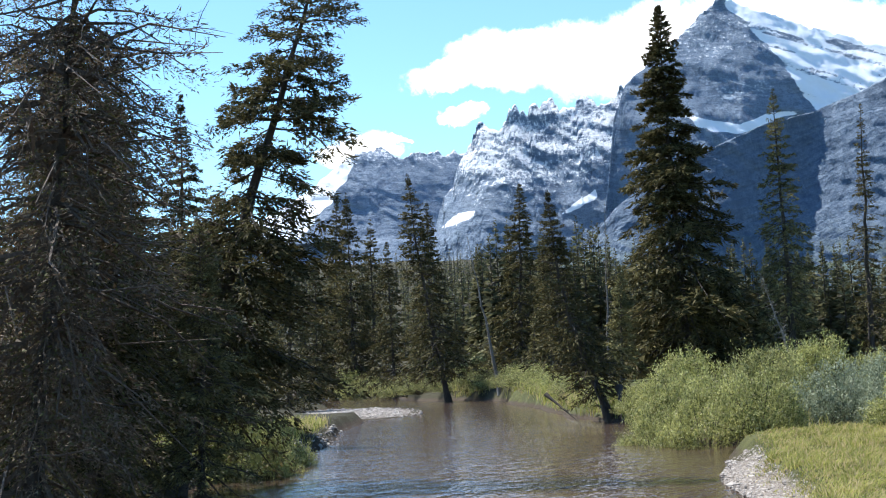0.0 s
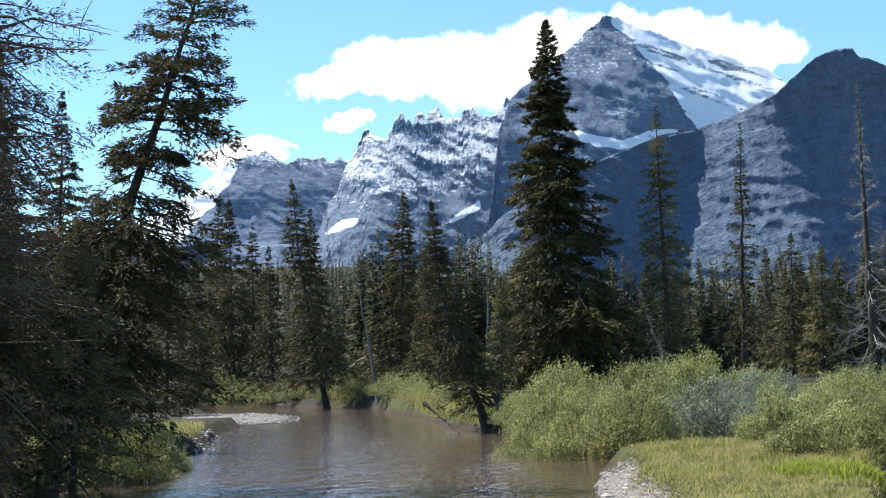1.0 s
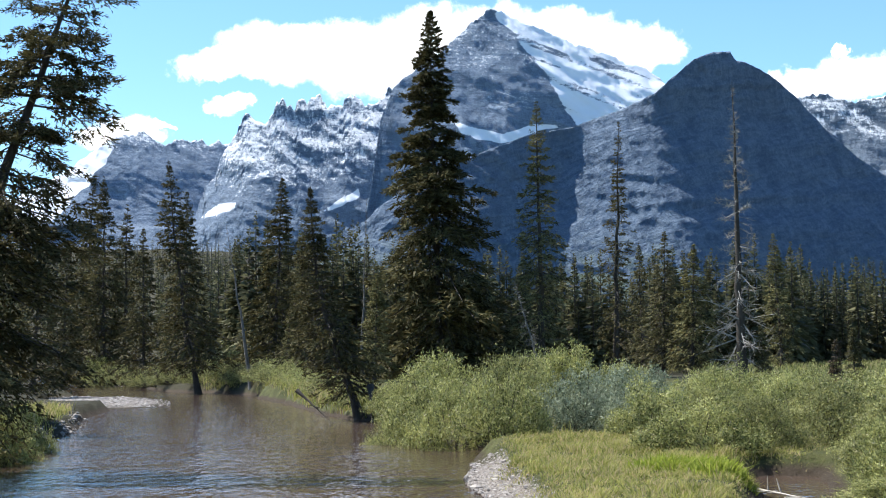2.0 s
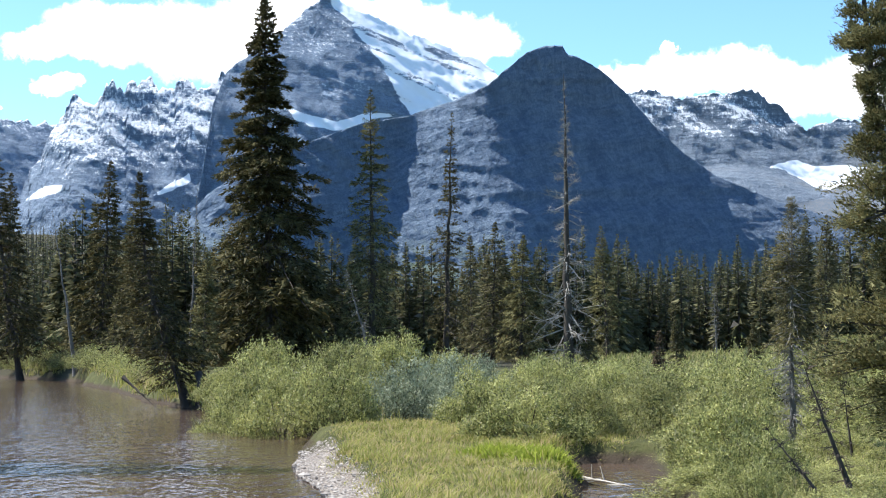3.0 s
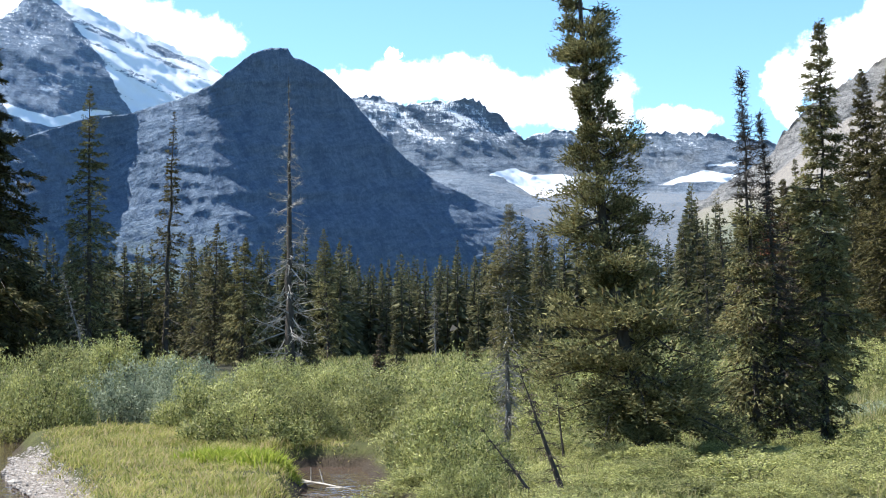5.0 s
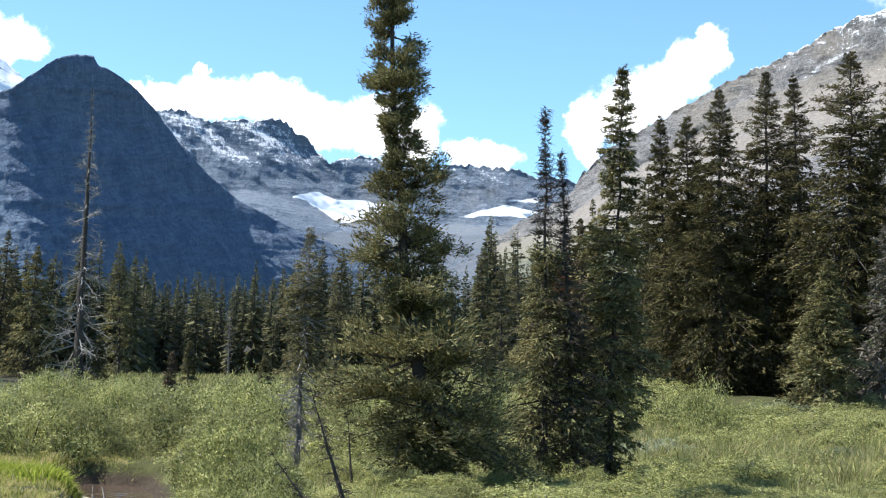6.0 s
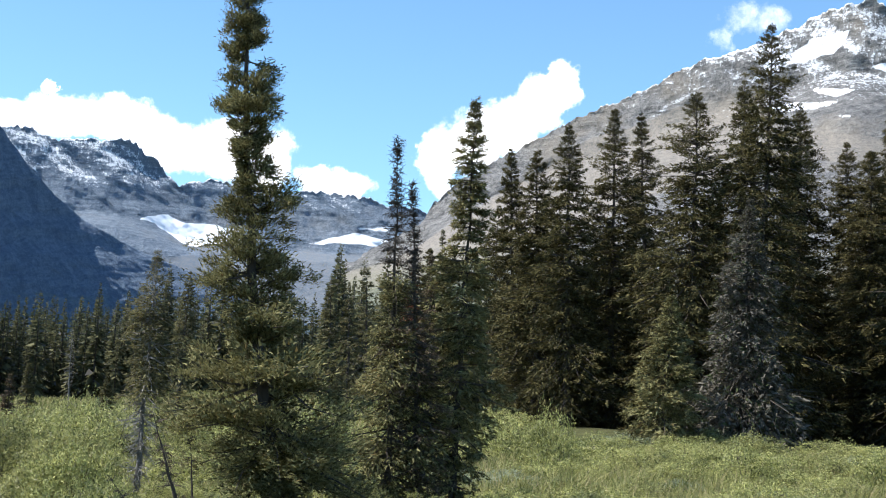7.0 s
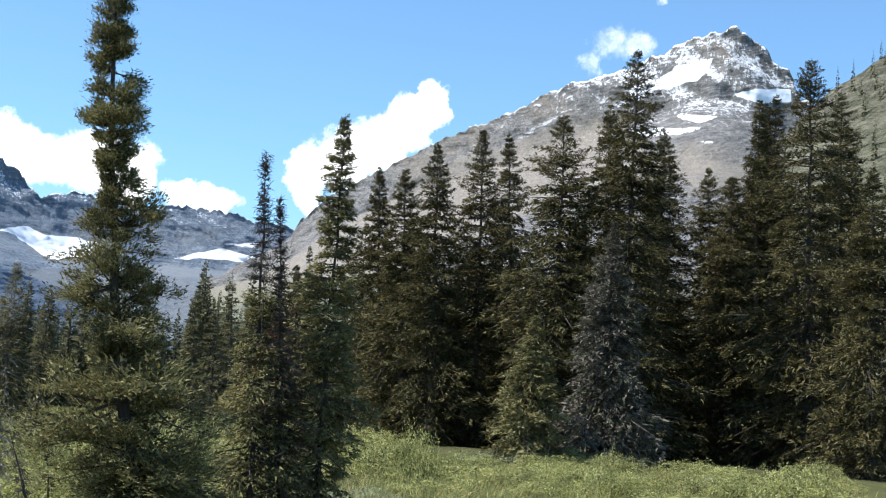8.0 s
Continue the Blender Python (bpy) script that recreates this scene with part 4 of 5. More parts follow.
    for k, (x, y, tx, ty, tz, reach) in enumerate([
            (21.6, 58.1, 20.9, 58.4, 13.1, 1.0), (21.6, 56.0, 21.2, 56.1, 12.7, 1.5), (22.0, 53.7, 21.6, 53.8, 13.4, 1.5), (24.3, 54.9, 24.0, 55.0, 14.5, 1.6),
            (27.3, 57.9, 26.6, 58.2, 15.2, 1.4)]):
        spruce(x, y, (tx, ty, tz), reach * 1.6, seed=50 + k, branches=400, sprays=48, start=0.03, spray=0.1, grow=0.055, boughs=12, taper=0.68, lumpy=0.4, wild=0.25, **east)
    for k, (x, y, tx, ty, tz, reach) in enumerate([
            (25.3, 49.9, 25.1, 50.1, 14.4, 2.1), (28.6, 52.8, 28.5, 52.8, 15.8, 1.8), (27.4, 48.9, 27.4, 48.8, 17.0, 2.0), (32.7, 55.0, 32.4, 55.2, 15.8, 1.8),
            (33.9, 51.9, 33.8, 52.0, 13.4, 1.8), (35.9, 53.0, 35.7, 53.1, 17.1, 1.7), (37.6, 54.2, 37.4, 54.4, 17.8, 1.6), (34.1, 46.9, 33.9, 47.1, 17.3, 2.2)]):
        spruce(x, y, (tx, ty, tz), reach * 1.6, seed=60 + k, branches=440, sprays=50, start=0.03, spray=0.1, grow=0.055, boughs=12, taper=0.68, lumpy=0.4, wild=0.25, **east)
    for k, (x, y, tx, ty, tz, reach) in enumerate([
            (37.3, 54.5, 37.0, 54.6, 17.4, 1.7), (37.4, 49.4, 37.2, 49.6, 17.0, 1.9), (33.5, 42.4, 33.3, 42.5, 12.4, 1.6), (35.5, 55.6, 35.1, 55.9, 14.5, 1.6)]):
        spruce(x, y, (tx, ty, tz), reach * 1.6, seed=75 + k, branches=420, sprays=48, start=0.03, spray=0.1, grow=0.055, boughs=12, taper=0.68, lumpy=0.4, wild=0.25, **east)
    for k, (x, y, top) in enumerate([(22.5, 64.0, 11.5), (25.5, 66.0, 12.5), (29.5, 64.5, 13.5), (32.0, 62.0, 12.5), (24.0, 60.5, 10.5), (27.0, 62.0, 11.0), (20.0, 66.0, 9.5), (34.0, 58.0, 13.0), (36.0, 62.0, 14.5), (40.5, 59.0, 16.0), (42.0, 55.0, 16.5), (30.5, 58.5, 12.0)]):
        spruce(x, y, (x, y, top), 2.9, seed=130 + k, branches=260, sprays=27, start=0.02, spray=0.14, **east)
    spruce(20.9, 43.2, (21.0, 43.1, 6.2), 1.75, NEEDLE_YELLOW, "small bright spruce at the wood's edge", seed=80, branches=320, sprays=35, start=0.02, spray=0.09, **east)
    spruce(24.0, 43.9, (24.0, 43.8, 9.6), 2.4, NEEDLE_GREY, "dead spruce hung with grey lichen", seed=81, branches=420, sprays=32, start=0.02, spray=0.1, bare=0.15, droop=0.5, wild=0.25, trunk_mat=BARK, **east)


plant_spruces()


def plant_snags():
    dead = dict(group="dead standing trees", trunk_mat=BARK_GREY, bare=1.0)
    spruce(-2.2, 84.0, (-2.3, 84.0, 17.1), 2.6, single_limbs=True, label="dead grey standing trunk with broken bare limbs", name="dead_tree", seed=90, branches=170, droop=0.15, taper=1.1, wild=0.45, start=0.02, girth=0.3, group="dead standing trees", trunk_mat=BARK, limb_mat=BLEACHED, bare=1.0)
    spruce(-34.4, 96.0, (-35.9, 95.5, 11.3), 0.4, label="bare leaning pole of a dead tree", name="dead_tree", seed=91, branches=40, girth=0.14, **dead)
    spruce(-28.3, 101.1, (-27.8, 101.3, 13.3), 0.5, label="thin dead trunk with stubs of limbs", name="dead_tree", seed=92, branches=60, girth=0.1, **dead)
    spruce(-12.2, 79.1, (-13.7, 78.8, 6.2), 0.8, label="bleached leaning dead trunk", name="dead_tree", seed=93, branches=70, girth=0.1, **dead)
    spruce(4.5, 65.0, (4.4, 65.0, 4.7), 0.5, label="thin grey dead trunk in the meadow", name="dead_tree", seed=97, branches=60, girth=0.06, **dead)
    spruce(2.3, 16.75, (1.66, 17.1, 1.3), 0.1, label="short bare stick leaning in the grass", name="dead_tree", seed=94, branches=14, girth=0.03, group="dead standing trees", trunk_mat=BARK, bare=1.0)
    spruce(2.68, 17.5, (2.12, 17.4, 2.03), 0.16, label="leaning dead sapling with rusty lichen", name="dead_tree", seed=95, branches=26, girth=0.04, group="dead standing trees", trunk_mat=BARK, limb_mat=BARK_BROWN, bare=1.0)
    spruce(3.52, 23.0, (3.4, 23.0, 1.6), 0.08, label="upright dead stem among the grass", name="dead_tree", seed=96, branches=10, girth=0.025, group="dead standing trees", trunk_mat=BARK, bare=1.0)


plant_snags()


# ---- far woods ----
def far_woods():
    rng = np.random.default_rng(7)
    n, pieces, crowns = 5600, [], []
    r = 125 + 1000 * rng.uniform(0, 1, n) ** 2.0
    a = rng.uniform(-36, 36, n)
    r = np.concatenate([r, rng.uniform(160, 300, 520), rng.uniform(380, 1100, 1300)])
    a = np.concatenate([a, rng.uniform(-2, 16, 520), rng.uniform(-33, -4, 1300)])
    x, y = r * np.sin(np.radians(a)), r * np.cos(np.radians(a))
    keep = (signed(RIVER, x, y) > 6) & ~((a > 1) & (a < 13) & (r < 160)) & ~((a > -24) & (a < -2) & (r < 112)) & ~((a < -24) & (r < 160))
    x, y, r, a = x[keep], y[keep], r[keep], a[keep]
    z = land_fields(x, y)[0]
    h = rng.uniform(7.5, 13.5, len(x)) * np.clip(0.9 + r / 900, 1, 1.5) * np.where(rng.uniform(0, 1, len(x)) < 0.25, 0.6, 1.0)
    h = h * np.where((a > -14) & (a < -1), 0.78, np.where((a >= -1) & (a < 7), 0.85, 1.0))
    for m, (lo, hi, tiers, arms) in enumerate([(0, 210, 24, 12), (210, 420, 12, 7), (420, 2000, 5, 4)]):
        k = np.where((r >= lo) & (r < hi))[0]
        t = (np.arange(tiers * arms) // arms + rng.uniform(0, 1, (len(k), tiers * arms))) / tiers
        phi = rng.uniform(0, 6.28, t.shape)
        span = h[k][:, None] * 0.125 * (1 - t) ** 0.8 * rng.uniform(0.55, 1.3, t.shape) + 0.12
        base = np.stack([x[k][:, None] + 0 * t, y[k][:, None] + 0 * t, z[k][:, None] + h[k][:, None] * (0.03 + 0.95 * t)], -1)
        along = np.stack([np.cos(phi) * span, np.sin(phi) * span, span * (1.0 * t - 0.75) + 0.1], -1)
        v, f = needles(base.reshape(-1, 3), along.reshape(-1, 3), (span * rng.uniform(0.35, 0.6, t.shape) + 0.08 * h[k][:, None] / tiers).ravel(), rng, 1.2)
        crowns.append((v, f))
        foot, tip = np.stack([x[k], y[k], z[k] - 0.2], -1), np.stack([x[k], y[k], z[k] + 0.93 * h[k]], -1)
        pieces.append(prisms(foot, tip, 0.012 * h[k], np.full(len(k), 0.02)))
    # scattered trees on the eastern slope
    hill = np.array([v.co for v in bpy.data.meshes["hillside"].vertices])
    hill = hill[rng.choice(np.where((hill[:, 1] > 80) & (hill[:, 0] < 420))[0], 900)]
    t = (np.arange(90) // 9 + rng.uniform(0, 1, (len(hill), 90))) / 10
    phi, hh = rng.uniform(0, 6.28, t.shape), rng.uniform(6, 13, (len(hill), 1))
    span = hh * 0.13 * (1 - t) ** 0.8 * rng.uniform(0.55, 1.3, t.shape) + 0.12
    base = hill[:, None] + np.stack([0 * t, 0 * t, hh * t - 0.3], -1)
    along = np.stack([np.cos(phi) * span, np.sin(phi) * span, span * (t - 0.75) + 0.1], -1)
    crowns.append(needles(base.reshape(-1, 3), along.reshape(-1, 3), (span * 0.7).ravel(), rng))
    tagged(new("distant_forest", mesh_from("distant_forest", *join(crowns), NEEDLE_FAR)), "dense dark spruce forest across the valley", "forest", kind="stuff")
    tagged(new("distant_trunks", mesh_from("distant_trunks", *join(pieces), BARK)), "grey trunks of the far spruce forest", "forest", kind="stuff")


far_woods()


# ---- willows and sedge ----
def willow_meshes(seed, leaves, leaf, mat):
    """Stems fan out from one root to rounded lobes of narrow leaves, with dark gaps between. About 1 m high and 1 m in half width."""
    rng = np.random.default_rng(seed)
    lobes = 36
    phi, up = rng.uniform(0, 6.28, lobes), rng.uniform(0.02, 1.0, lobes) ** 1.25
    up[:14] = rng.uniform(0, 0.14, 14)
    far = np.sqrt(np.maximum(1 - up ** 2, 0.02)) * rng.uniform(0.5, 0.9, lobes)
    heart = np.stack([np.cos(phi) * far, np.sin(phi) * far, 0.08 + up * rng.uniform(0.5, 0.76, lobes)], -1)
    size = rng.uniform(0.18, 0.33, lobes)
    roots = np.stack([np.cos(phi) * 0.12 * far, np.sin(phi) * 0.12 * far, 0 * phi - 0.05], -1)
    twig_k = rng.integers(0, lobes, 110)
    twig_d = unit(rng.normal(0, 1, (110, 3)) + np.array([0, 0, 0.8]))
    sv, sf = join([prisms(roots, heart, np.full(lobes, 0.013), np.full(lobes, 0.006)),
                   prisms(heart[twig_k], heart[twig_k] + twig_d * (size[twig_k] * rng.uniform(0.7, 1.25, 110))[:, None], np.full(110, 0.004), np.full(110, 0.0015))])
    k = rng.choice(lobes, leaves, p=size ** 2 / (size ** 2).sum())
    d = unit(rng.normal(0, 1, (leaves, 3)) + np.array([0, 0, 0.35]))
    shape = 1 + 0.5 * (value_noise(d[:, 0] * 3 + k, d[:, 2] * 3 + d[:, 1] * 2, seed) - 0.5)
    p = heart[k] + d * (size[k] * shape * rng.uniform(0.35, 1.06, leaves) ** 0.5)[:, None] * np.array([1, 1, 0.85])
    shoot = rng.uniform(0, 1, leaves) < 0.14
    j = rng.integers(0, 110, leaves)
    reach = (size[twig_k[j]] * rng.uniform(0.7, 1.5, leaves))[:, None]
    p = np.where(shoot[:, None], heart[twig_k[j]] + twig_d[j] * reach + rng.normal(0, 0.012, (leaves, 3)), p)
    p[:, 2] = np.where(p[:, 2] < 0.0, rng.uniform(0, 0.15, leaves), p[:, 2])
    # the leaves lie along the lobe's skin, so that each lobe has a lit and a shaded side
    skin = unit(d + rng.normal(0, 0.3, d.shape))
    way = unit(np.cross(skin, rng.normal(0, 1, d.shape)) + 0.35 * d + np.array([0, 0, 0.25])) * leaf * rng.uniform(0.6, 1.3, (leaves, 1))
    wing = unit(np.cross(way, skin)) * leaf * rng.uniform(0.11, 0.19, (leaves, 1))
    v = np.stack([p + 0.3 * way + wing, p + way, p + 0.3 * way - wing], 1).reshape(-1, 3)
    f = np.arange(len(v)).reshape(-1, 3)
    return mesh_from("stems", sv, sf, STEM), mesh_from("leaves", v, f, mat)


WILLOW_KINDS = {}


def willow(x, y, height, width, kind, label="", turn=0.0, group="willows on the river bank"):
    meshes = WILLOW_KINDS[kind]
    root = new("willow_bush")
    tagged(root, label or {"y": "yellow-green willow bush in full leaf", "g": "grey-green willow bush with silvery leaves", "o": "olive willow bush in the meadow"}[kind[0]], "bush", group)
    root.matrix_world = pose(x, y, land(x, y) - 0.03, 0, 0, turn) @ Matrix.Diagonal((width, width, height, 1))
    tagged(part("woody_base", meshes[0], root), kind="stuff")
    part("crown", meshes[1], root)
    return root


def plant_willows():
    for key, seed, n, leaf, mat in (("y1n", 11, 15000, 0.068, WILLOW), ("y2n", 12, 15000, 0.068, WILLOW), ("g1n", 13, 15000, 0.068, WILLOW_GREY), ("o1n", 14, 15000, 0.068, WILLOW_OLIVE),
                                    ("y1", 1, 9500, 0.08, WILLOW), ("y2", 2, 9500, 0.08, WILLOW), ("g1", 3, 9500, 0.08, WILLOW_GREY), ("o1", 4, 9500, 0.08, WILLOW_OLIVE),
                                    ("y3", 5, 4500, 0.09, WILLOW), ("o3", 7, 4500, 0.09, WILLOW_OLIVE)):
        WILLOW_KINDS[key] = willow_meshes(seed, n, leaf, mat)
    rng = np.random.default_rng(3)
    for x, y, h, w, kind in [
            (-9.8, 39.0, 1.5, 1.1, "y1n"), (-8.0, 36.8, 1.9, 1.3, "y2n"), (-6.3, 34.6, 1.7, 1.25, "y1n"), (-11.3, 51.0, 2.2, 1.9, "y2n"), (-9.7, 56.0, 2.3, 2.0, "y1n"),
            (-7.1, 51.0, 2.4, 1.8, "y2n"), (-10.2, 44.5, 2.2, 1.6, "y1n"), (-7.6, 43.0, 2.0, 1.5, "o1n"), (-4.9, 37.5, 1.6, 1.4, "g1n"), (-3.2, 36.2, 1.5, 1.3, "g1n")]:
        willow(x, y, h, w, kind, turn=rng.uniform(0, 360))
    for x, y, h, w, kind in [
            (-1.6, 29.4, 1.3, 1.35, "y1n"), (-2.7, 33.6, 1.45, 1.2, "y1n"), (-1.4, 31.0, 1.25, 1.15, "o1n"), (-0.5, 30.0, 1.1, 0.9, "o1n"), (-5.0, 51.6, 1.7, 1.6, "y2n"), (-2.0, 46.9, 1.5, 1.6, "y1n"),
            (-0.2, 42.9, 1.3, 1.4, "y2n"), (-4.4, 44.5, 1.6, 1.5, "g1n"), (1.75, 21.6, 1.2, 0.95, "y2n"), (1.75, 19.3, 0.85, 0.7, "y1n"), (1.7, 24.4, 1.25, 1.05, "o1n"), (1.5, 17.2, 0.6, 0.5, "y1n"), (0.9, 31.0, 1.15, 1.1, "o1n"), (2.2, 30.3, 1.15, 1.1, "y2n")]:
        willow(x, y, h, w, kind, turn=rng.uniform(0, 360))
    for x, y, h, w, kind in [
            (-17.9, 31.4, 2.4, 1.45, "y2n"), (-18.9, 35.0, 1.7, 1.1, "y1n"), (-20.3, 34.5, 1.9, 1.3, "y1n"), (-68.9, 146.8, 3.2, 2.4, "y3"), (-42.5, 113.8, 2.8, 2.2, "o3"),
            (-57.0, 139.0, 2.6, 2.4, "o3"), (-12.9, 50.6, 1.2, 1.0, "y2"), (-38.0, 102.5, 1.6, 1.8, "o3"), (-31.0, 91.5, 1.5, 1.8, "y3"), (-28.2, 86.0, 1.4, 1.6, "y3"),
            (-33.5, 97.5, 1.6, 1.8, "o3"), (-22.5, 75.0, 1.3, 1.5, "o3"), (-19.5, 66.0, 1.4, 1.5, "o3"), (-17.2, 60.5, 1.1, 1.4, "o1"), (-50.5, 118.0, 2.0, 2.6, "o3"), (-47.0, 112.5, 1.6, 2.2, "o3"), (-62.0, 137.0, 2.2, 2.8, "o3"), (-66.0, 143.0, 2.2, 2.8, "o3"), (-74.0, 158.0, 2.6, 3.2, "o3")]:
        willow(x, y, h, w, kind, turn=rng.uniform(0, 360))
    for x, y, h, w, kind in [(-16.0, 57.0, 0.9, 1.1, "o1"), (-21.0, 69.5, 1.2, 1.5, "o3"), (-24.0, 76.5, 1.0, 1.5, "y3"), (-26.0, 80.5, 1.1, 1.6, "y3"), (-30.0, 89.0, 1.2, 1.7, "o3"),
                             (-33.0, 94.0, 1.3, 1.7, "o3"), (-36.5, 100.5, 1.4, 1.7, "o3"), (-42.0, 106.5, 1.5, 2.0, "o3"), (-13.4, 51.8, 0.9, 1.0, "o1"), (-12.3, 49.0, 1.1, 1.0, "y1")]:
        willow(x, y, h, w, kind, turn=rng.uniform(0, 360))
    for x, y, h, w, kind in [(7.3, 23.5, 0.5, 0.6, "y1n"), (6.3, 23.9, 0.6, 0.6, "o1n"), (8.7, 24.3, 0.4, 0.6, "y2n"), (5.7, 22.3, 0.4, 0.5, "y2n"), (4.2, 21.9, 0.4, 0.5, "o1n"), (3.6, 25.4, 0.5, 0.7, "y1n"),
                             (6.7, 21.2, 0.35, 0.6, "y1n"), (7.9, 22.3, 0.3, 0.6, "o1n"), (9.4, 23.0, 0.35, 0.6, "y2n")]:
        willow(x, y, h, w, kind, "low leafy willow shoots at the foot of the spruces", turn=rng.uniform(0, 360), group="willows in the meadow")
    near = np.random.default_rng(31)
    for k in range(31):
        a, r = near.uniform(3.2, 24), math.sqrt(near.uniform(15 ** 2, 24 ** 2))
        x, y = r * math.sin(radians(a)), r * math.cos(radians(a))
        if math.hypot(x - 4.8, y - 22.8) > 0.7 and math.hypot(x - 2.6, y - 17.3) > 0.7:
            willow(x, y, near.uniform(0.2, 0.42), near.uniform(0.5, 0.9), ("y1n", "o1n", "y2n", "o1n")[near.integers(0, 4)], "low green willow shoots among meadow herbs", turn=near.uniform(0, 360), group="willows in the meadow")
    for k in range(20):
        a, r = 21.5 + k * 0.85, 38 + 9.5 * ((k * 7) % 11) / 11
        willow(r * math.sin(radians(a)), r * math.cos(radians(a)), 0.5 + 0.14 * ((k * 3) % 4), 1.3, ("y1", "o1", "y2", "y1")[k % 4], turn=rng.uniform(0, 360), group="willows in the meadow")
    # low brush before the eastern wood
    rng = np.random.default_rng(23)
    for k in range(62):
        a, r = rng.uniform(15.5, 37.5), math.sqrt(rng.uniform(25 ** 2, 51 ** 2))
        willow(r * math.sin(radians(a)), r * math.cos(radians(a)), rng.uniform(0.35, 0.7), rng.uniform(0.9, 1.6), ("y1", "o1", "y2", "g1", "o1")[rng.integers(0, 5)], turn=rng.uniform(0, 360), group="willows in the meadow")
    # the meadow: low willows standing close together
    rng = np.random.default_rng(11)
    kinds = ("y1", "o1", "y2", "o1", "y1", "y3", "o3", "y3", "y3")
    spots = []
    while len(spots) < 122:
        a, r = rng.uniform(-3, 37), math.sqrt(rng.uniform(19 ** 2, 70 ** 2))
        x, y = r * math.sin(radians(a)), r * math.cos(radians(a))
        if a < 1.5 and r < 33 or 3.5 < a < 10.5 and r < 25.5 or math.hypot(x - 4.8, y - 22.8) < 1.5 or math.hypot(x - 7.5, y - 24.6) < 1.4 or math.hypot(x - 3.05, y - 26.4) < 1.0 or r > 44 + 0 * a and a > 21:
            continue
        if any(math.hypot(x - p, y - q) < 0.7 + 0.02 * r for p, q in spots):
            continue
        spots.append((x, y))
        far = r > 42
        kind = kinds[rng.integers(5, 9)] if far else kinds[rng.integers(0, 5)] if a < 15 else ("y1", "y2")[rng.integers(0, 2)]
        h = rng.uniform(0.35, 1.5) * (0.8 if r > 42 else 1.1 if r > 38 else 1.0) * (0.7 if r < 30 else 1) * (0.95 if 1 < a < 11 and r < 40 else 0.5 if a >= 11 and r < 37 else 1)
        willow(x, y, 1.2 * h, rng.uniform(0.8, 1.3) * (1.4 if far else 1.0), kind, turn=rng.uniform(0, 360), group="willows in the meadow")


plant_willows()


def sedge(name, label, count, place, tall, mat, seed, wide=0.022, off=0.32, clump=0.0):
    rng = np.random.default_rng(seed)
    x, y = place(rng, count)
    sx, sy, tuft = 0 * x, 0 * y, 1 + 0 * x
    if clump:
        # blades stand in tufts and lean outwards
        k = rng.integers(0, count // 45, count)
        sx, sy, tuft = rng.normal(0, clump, count), rng.normal(0, clump, count), rng.uniform(0.5, 1.45, count)[k]
        x, y = x[k] + sx, y[k] + sy
    z, _ = land_fields(x, y)
    ok = (z > 0.06) & (signed(RIVER, x, y) > off + 1.1 * off * rng.uniform(0, 1, len(x)) ** 2)
    shore = np.minimum(signed(RIVER, x, y) - off, 1.6 * signed(POND, x, y))
    ok &= (rng.uniform(0, 1, len(x)) < 0.15 + smooth(shore / 0.8) * (0.35 + 0.9 * fractal(x * 0.8, y * 0.8, 3, seed + 5))) | (off < 0.3)
    x, y, z, sx, sy, tuft = x[ok], y[ok], z[ok], sx[ok], sy[ok], tuft[ok]
    h = tuft * tall * np.where(off < 0.3, 1.0, 0.45 + 0.55 * smooth(shore[ok] / 0.9)) * rng.uniform(0.5, 1.15, len(x)) * (0.35 + 1.3 * fractal(x * 1.1, y * 1.1, 4, seed))
    lean = rng.normal(0, 0.32, (len(x), 2)) * h[:, None] + np.stack([sx, sy], -1) * (0.5 if clump else 0)
    base = np.stack([x, y, z - 0.02], -1)
    mid = base + np.stack([lean[:, 0] * 0.3, lean[:, 1] * 0.3, h * 0.6], -1)
    tip = base + np.stack([lean[:, 0] + 0.1 * h, lean[:, 1], h], -1)
    t = rng.uniform(0, 6.28, len(x))
    side = np.stack([np.cos(t), np.sin(t), 0 * t], -1) * wide * 0.5 * rng.uniform(0.6, 1.3, (len(x), 1))
    v = np.stack([base - side, base + side, mid + side, mid - side, tip], 1).reshape(-1, 3)
    o = np.arange(len(x))[:, None] * 5
    return tagged(new(name, mesh_from(name, v, [o + np.array([[0, 1, 2, 3]]), o + np.array([[3, 2, 4]])], mat)), label, "grass", kind="stuff")


def fan(a0, a1, r0, r1):
    def place(rng, n):
        a, r = np.radians(rng.uniform(a0, a1, n)), np.sqrt(rng.uniform(r0 ** 2, r1 ** 2, n))
        return r * np.sin(a), r * np.cos(a)
    return place


def strip(x0, y0, x1, y1, w):
    def place(rng, n):
        t, s = rng.uniform(0, 1, n), rng.normal(0, w / 2, n)
        d = math.hypot(x1 - x0, y1 - y0)
        return x0 + (x1 - x0) * t - (y1 - y0) / d * s, y0 + (y1 - y0) * t + (x1 - x0) / d * s
    return place


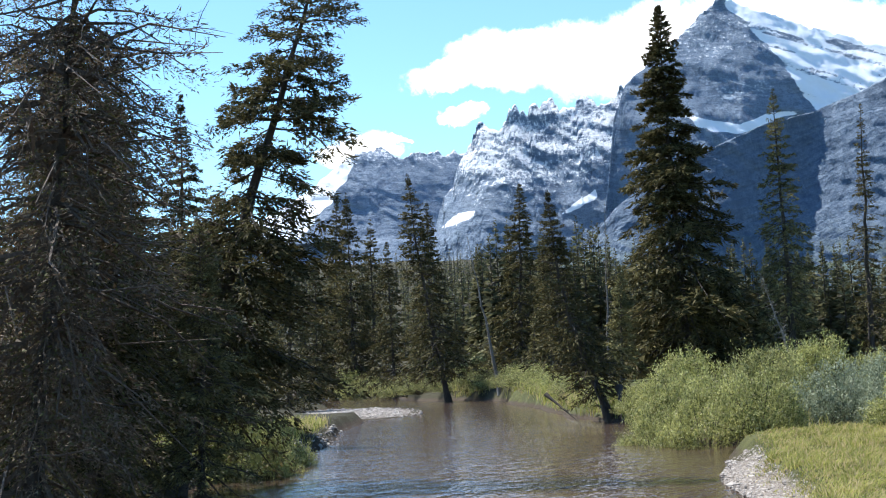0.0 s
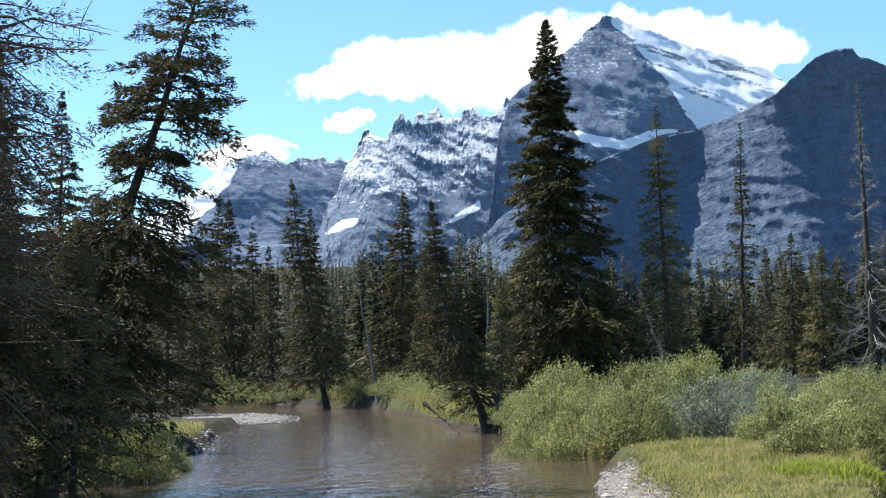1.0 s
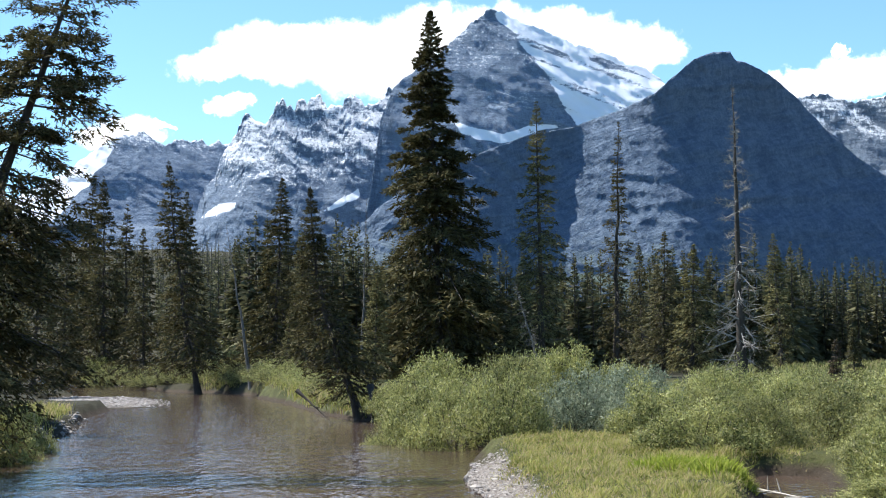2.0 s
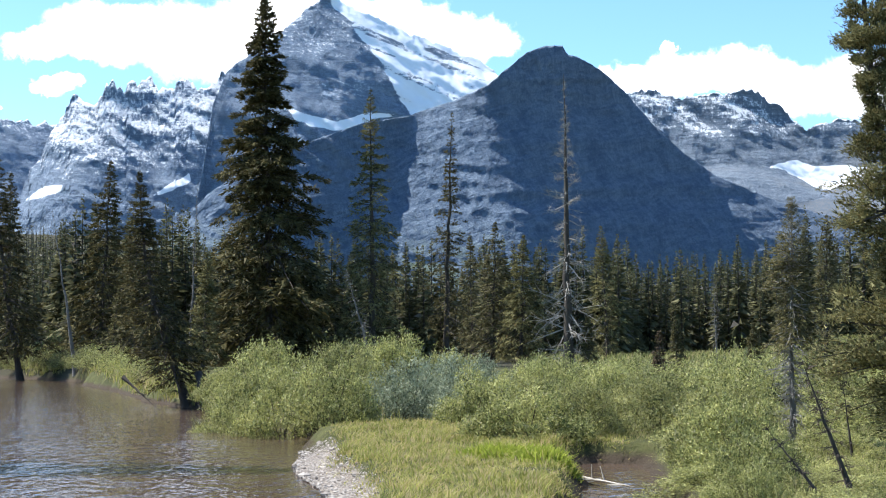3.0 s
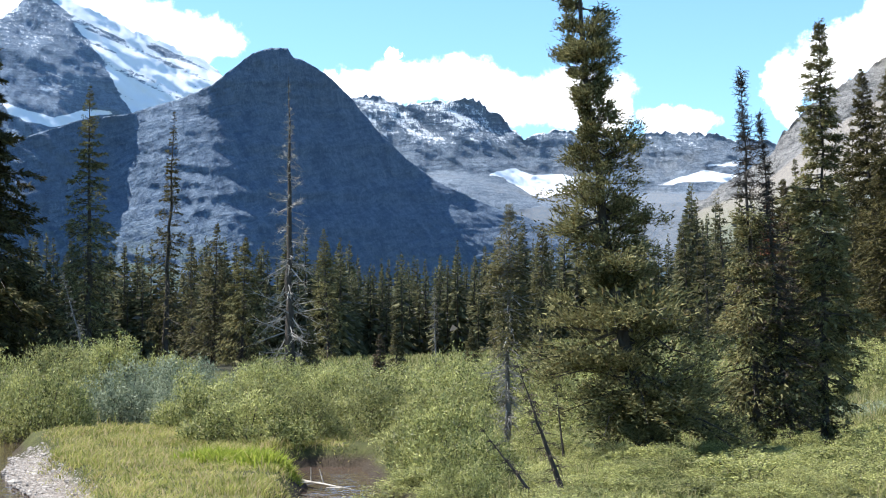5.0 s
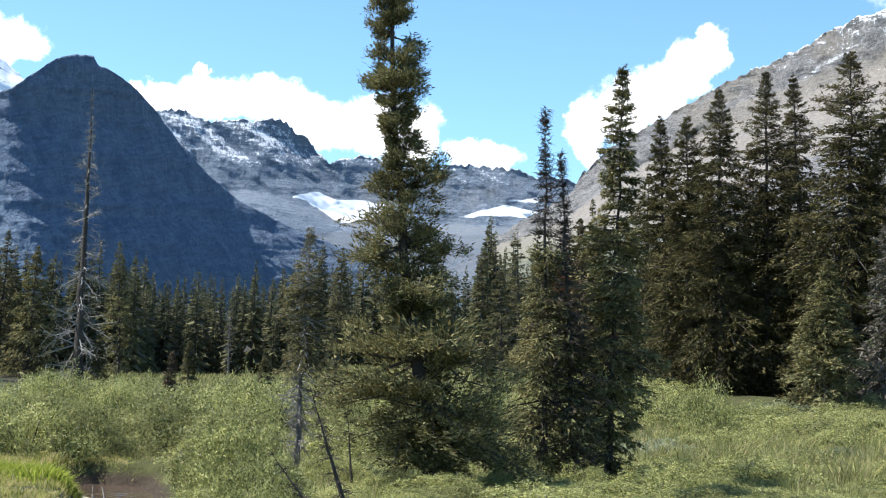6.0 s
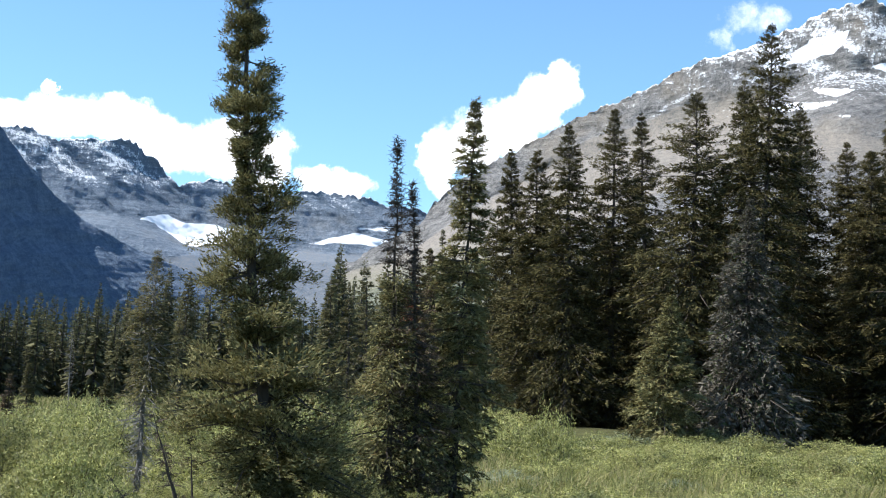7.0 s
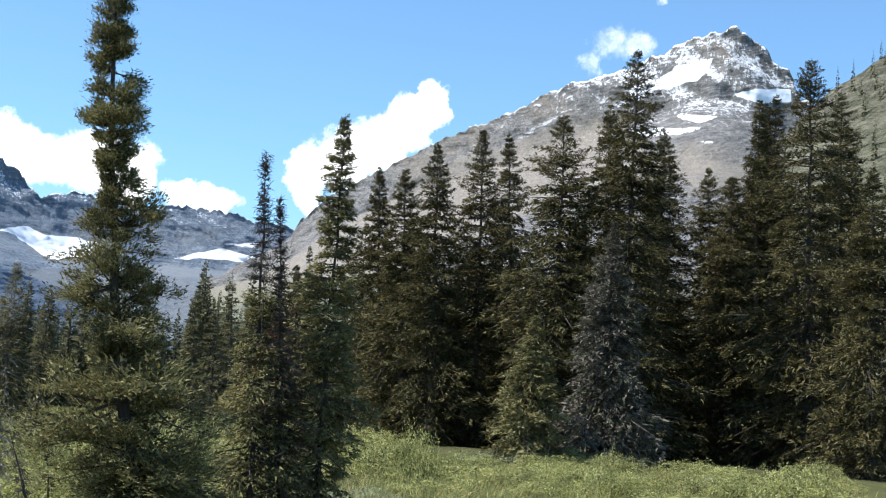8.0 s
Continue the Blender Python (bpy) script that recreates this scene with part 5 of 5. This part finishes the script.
sedge("sedge", "yellow-green sedge on the gravelly point", 80000, fan(-11.5, 0.5, 15, 34), 0.125, SEDGE, 1, 0.014, clump=0.11)
sedge("sedge", "bright tussock sedge along the side arm", 6000, strip(-2.0, 24.7, -0.5, 23.7, 0.5), 0.2, SEDGE_BRIGHT, 2, clump=0.13)
sedge("meadow_grass", "tall meadow grass between the willows", 60000, fan(-1, 37, 15, 48), 0.2, MEADOW, 3, 0.008, clump=0.16)
sedge("meadow_herbs", "broad-leaved green herbs covering the near meadow", 70000, fan(2.5, 30, 14, 30), 0.09, WILLOW, 12, 0.013, clump=0.2)
sedge("meadow_grass", "pale tall grass before the eastern wood", 52000, fan(17, 38, 28, 46), 0.42, MEADOW, 9, 0.018, clump=0.2)
sedge("meadow_grass", "distant meadow grass before the forest", 16000, fan(-3, 16, 48, 150), 0.5, MEADOW, 4, 0.07)
sedge("bank_grass", "bright grass on the far bank", 5000, strip(-31, 92, -25.5, 80, 2.0), 0.5, SEDGE_BRIGHT, 5, 0.06)
sedge("bank_grass", "rough grass hanging over the river bank", 16000, strip(-13, 50.5, -41, 105, 2.4), 0.55, SEDGE, 7, 0.035, 0.15)
sedge("bank_grass", "rough grass on the near river bank", 7000, strip(-6.6, 34.5, -13, 50.5, 1.6), 0.4, SEDGE, 8, 0.022, 0.1)
sedge("bank_grass", "ragged grass on the west bank", 4500, strip(-20.5, 36, -29, 56, 1.6), 0.4, SEDGE, 14, 0.025, 0.2)
sedge("bank_grass", "grass and herbs under the bank trees", 14000, fan(-37, -24, 24, 60), 0.4, SEDGE, 6, 0.03)


# ---- stones and driftwood ----
def stones(name, label, count, place, size, seed):
    rng = np.random.default_rng(seed)
    x, y = place(rng, count)
    z, shore = land_fields(x, y)
    ok = ((shore > 0.3) | (x < -10)) & (z > -0.12) & (z < 0.35)
    c = np.stack([x[ok], y[ok], z[ok]], -1)
    ico = bmesh.new()
    bmesh.ops.create_icosphere(ico, subdivisions=1, radius=1.0)
    iv = np.array([v.co for v in ico.verts])
    fi = np.array([[v.index for v in f.verts] for f in ico.faces])
    ico.free()
    s = size * rng.lognormal(0, 0.5, (len(c), 1, 1)) * rng.uniform(0.6, 1.2, (len(c), 1, 3)) * np.array([1, 1, 0.6])
    v = c[:, None] + iv[None] * s * rng.uniform(0.85, 1.15, (len(c), len(iv), 1))
    f = (fi[None] + np.arange(len(c))[:, None, None] * len(iv)).reshape(-1, 3)
    tagged(new(name, mesh_from(name, v.reshape(-1, 3), f, STONE)), label, "stones", kind="stuff")


stones("river_gravel", "pale rounded gravel along the water's edge", 11000, strip(-6.0, 33, -3.2, 18, 1.3), 0.018, 1)
stones("river_gravel", "pale gravel bar in the river", 4000, strip(-33, 71, -44, 93, 4.0), 0.04, 2)
stones("river_gravel", "shingle below the west bank", 2600, strip(-19.2, 35, -27.5, 56, 2.2), 0.04, 4)
stones("river_gravel", "stones along the foot of the west bank", 500, strip(-17, 26, -20, 40, 1.2), 0.08, 3)


def log(x0, y0, z0, x1, y1, z1, radius, label, seed, mat):
    rng = np.random.default_rng(seed)
    d = Vector((x1 - x0, y1 - y0, z1 - z0))
    v, f, _ = trunk_mesh(d.length, (0, 0), radius, rng, rings=12)
    root = new("driftwood_log")
    tagged(root, label, "log", "driftwood")
    root.matrix_world = Matrix.Translation((x0, y0, z0)) @ d.to_track_quat("Z", "Y").to_matrix().to_4x4()
    part("trunk", mesh_from("trunk", v, f, mat, True), root)
    n = 5
    t = rng.uniform(0.2, 0.9, n) * d.length
    a = np.stack([0 * t, 0 * t, t], -1)
    b = a + unit(rng.normal(size=(n, 3))) * 0.25
    for k in range(n):
        v, f = prisms(a[k:k + 1], b[k:k + 1], np.full(1, radius * 0.3), np.full(1, 0.006))
        part("limb", mesh_from("limb", v, f, mat), root)


log(-1.2, 25.6, 0.12, 0.35, 22.8, 0.08, 0.06, "bleached driftwood log at the side arm", 1, DRIFT)
log(-1.5, 24.6, 0.14, -0.2, 23.4, 0.12, 0.035, "small bleached branch on the shore", 2, DRIFT)
log(-14.6, 53.4, 1.1, -13.9, 50.9, -0.1, 0.09, "broken dark limb reaching into the river", 3, BARK)
log(-16.9, 52.4, 1.0, -15.4, 51.6, -0.08, 0.05, "thin bare branch dipping into the water", 4, BARK)
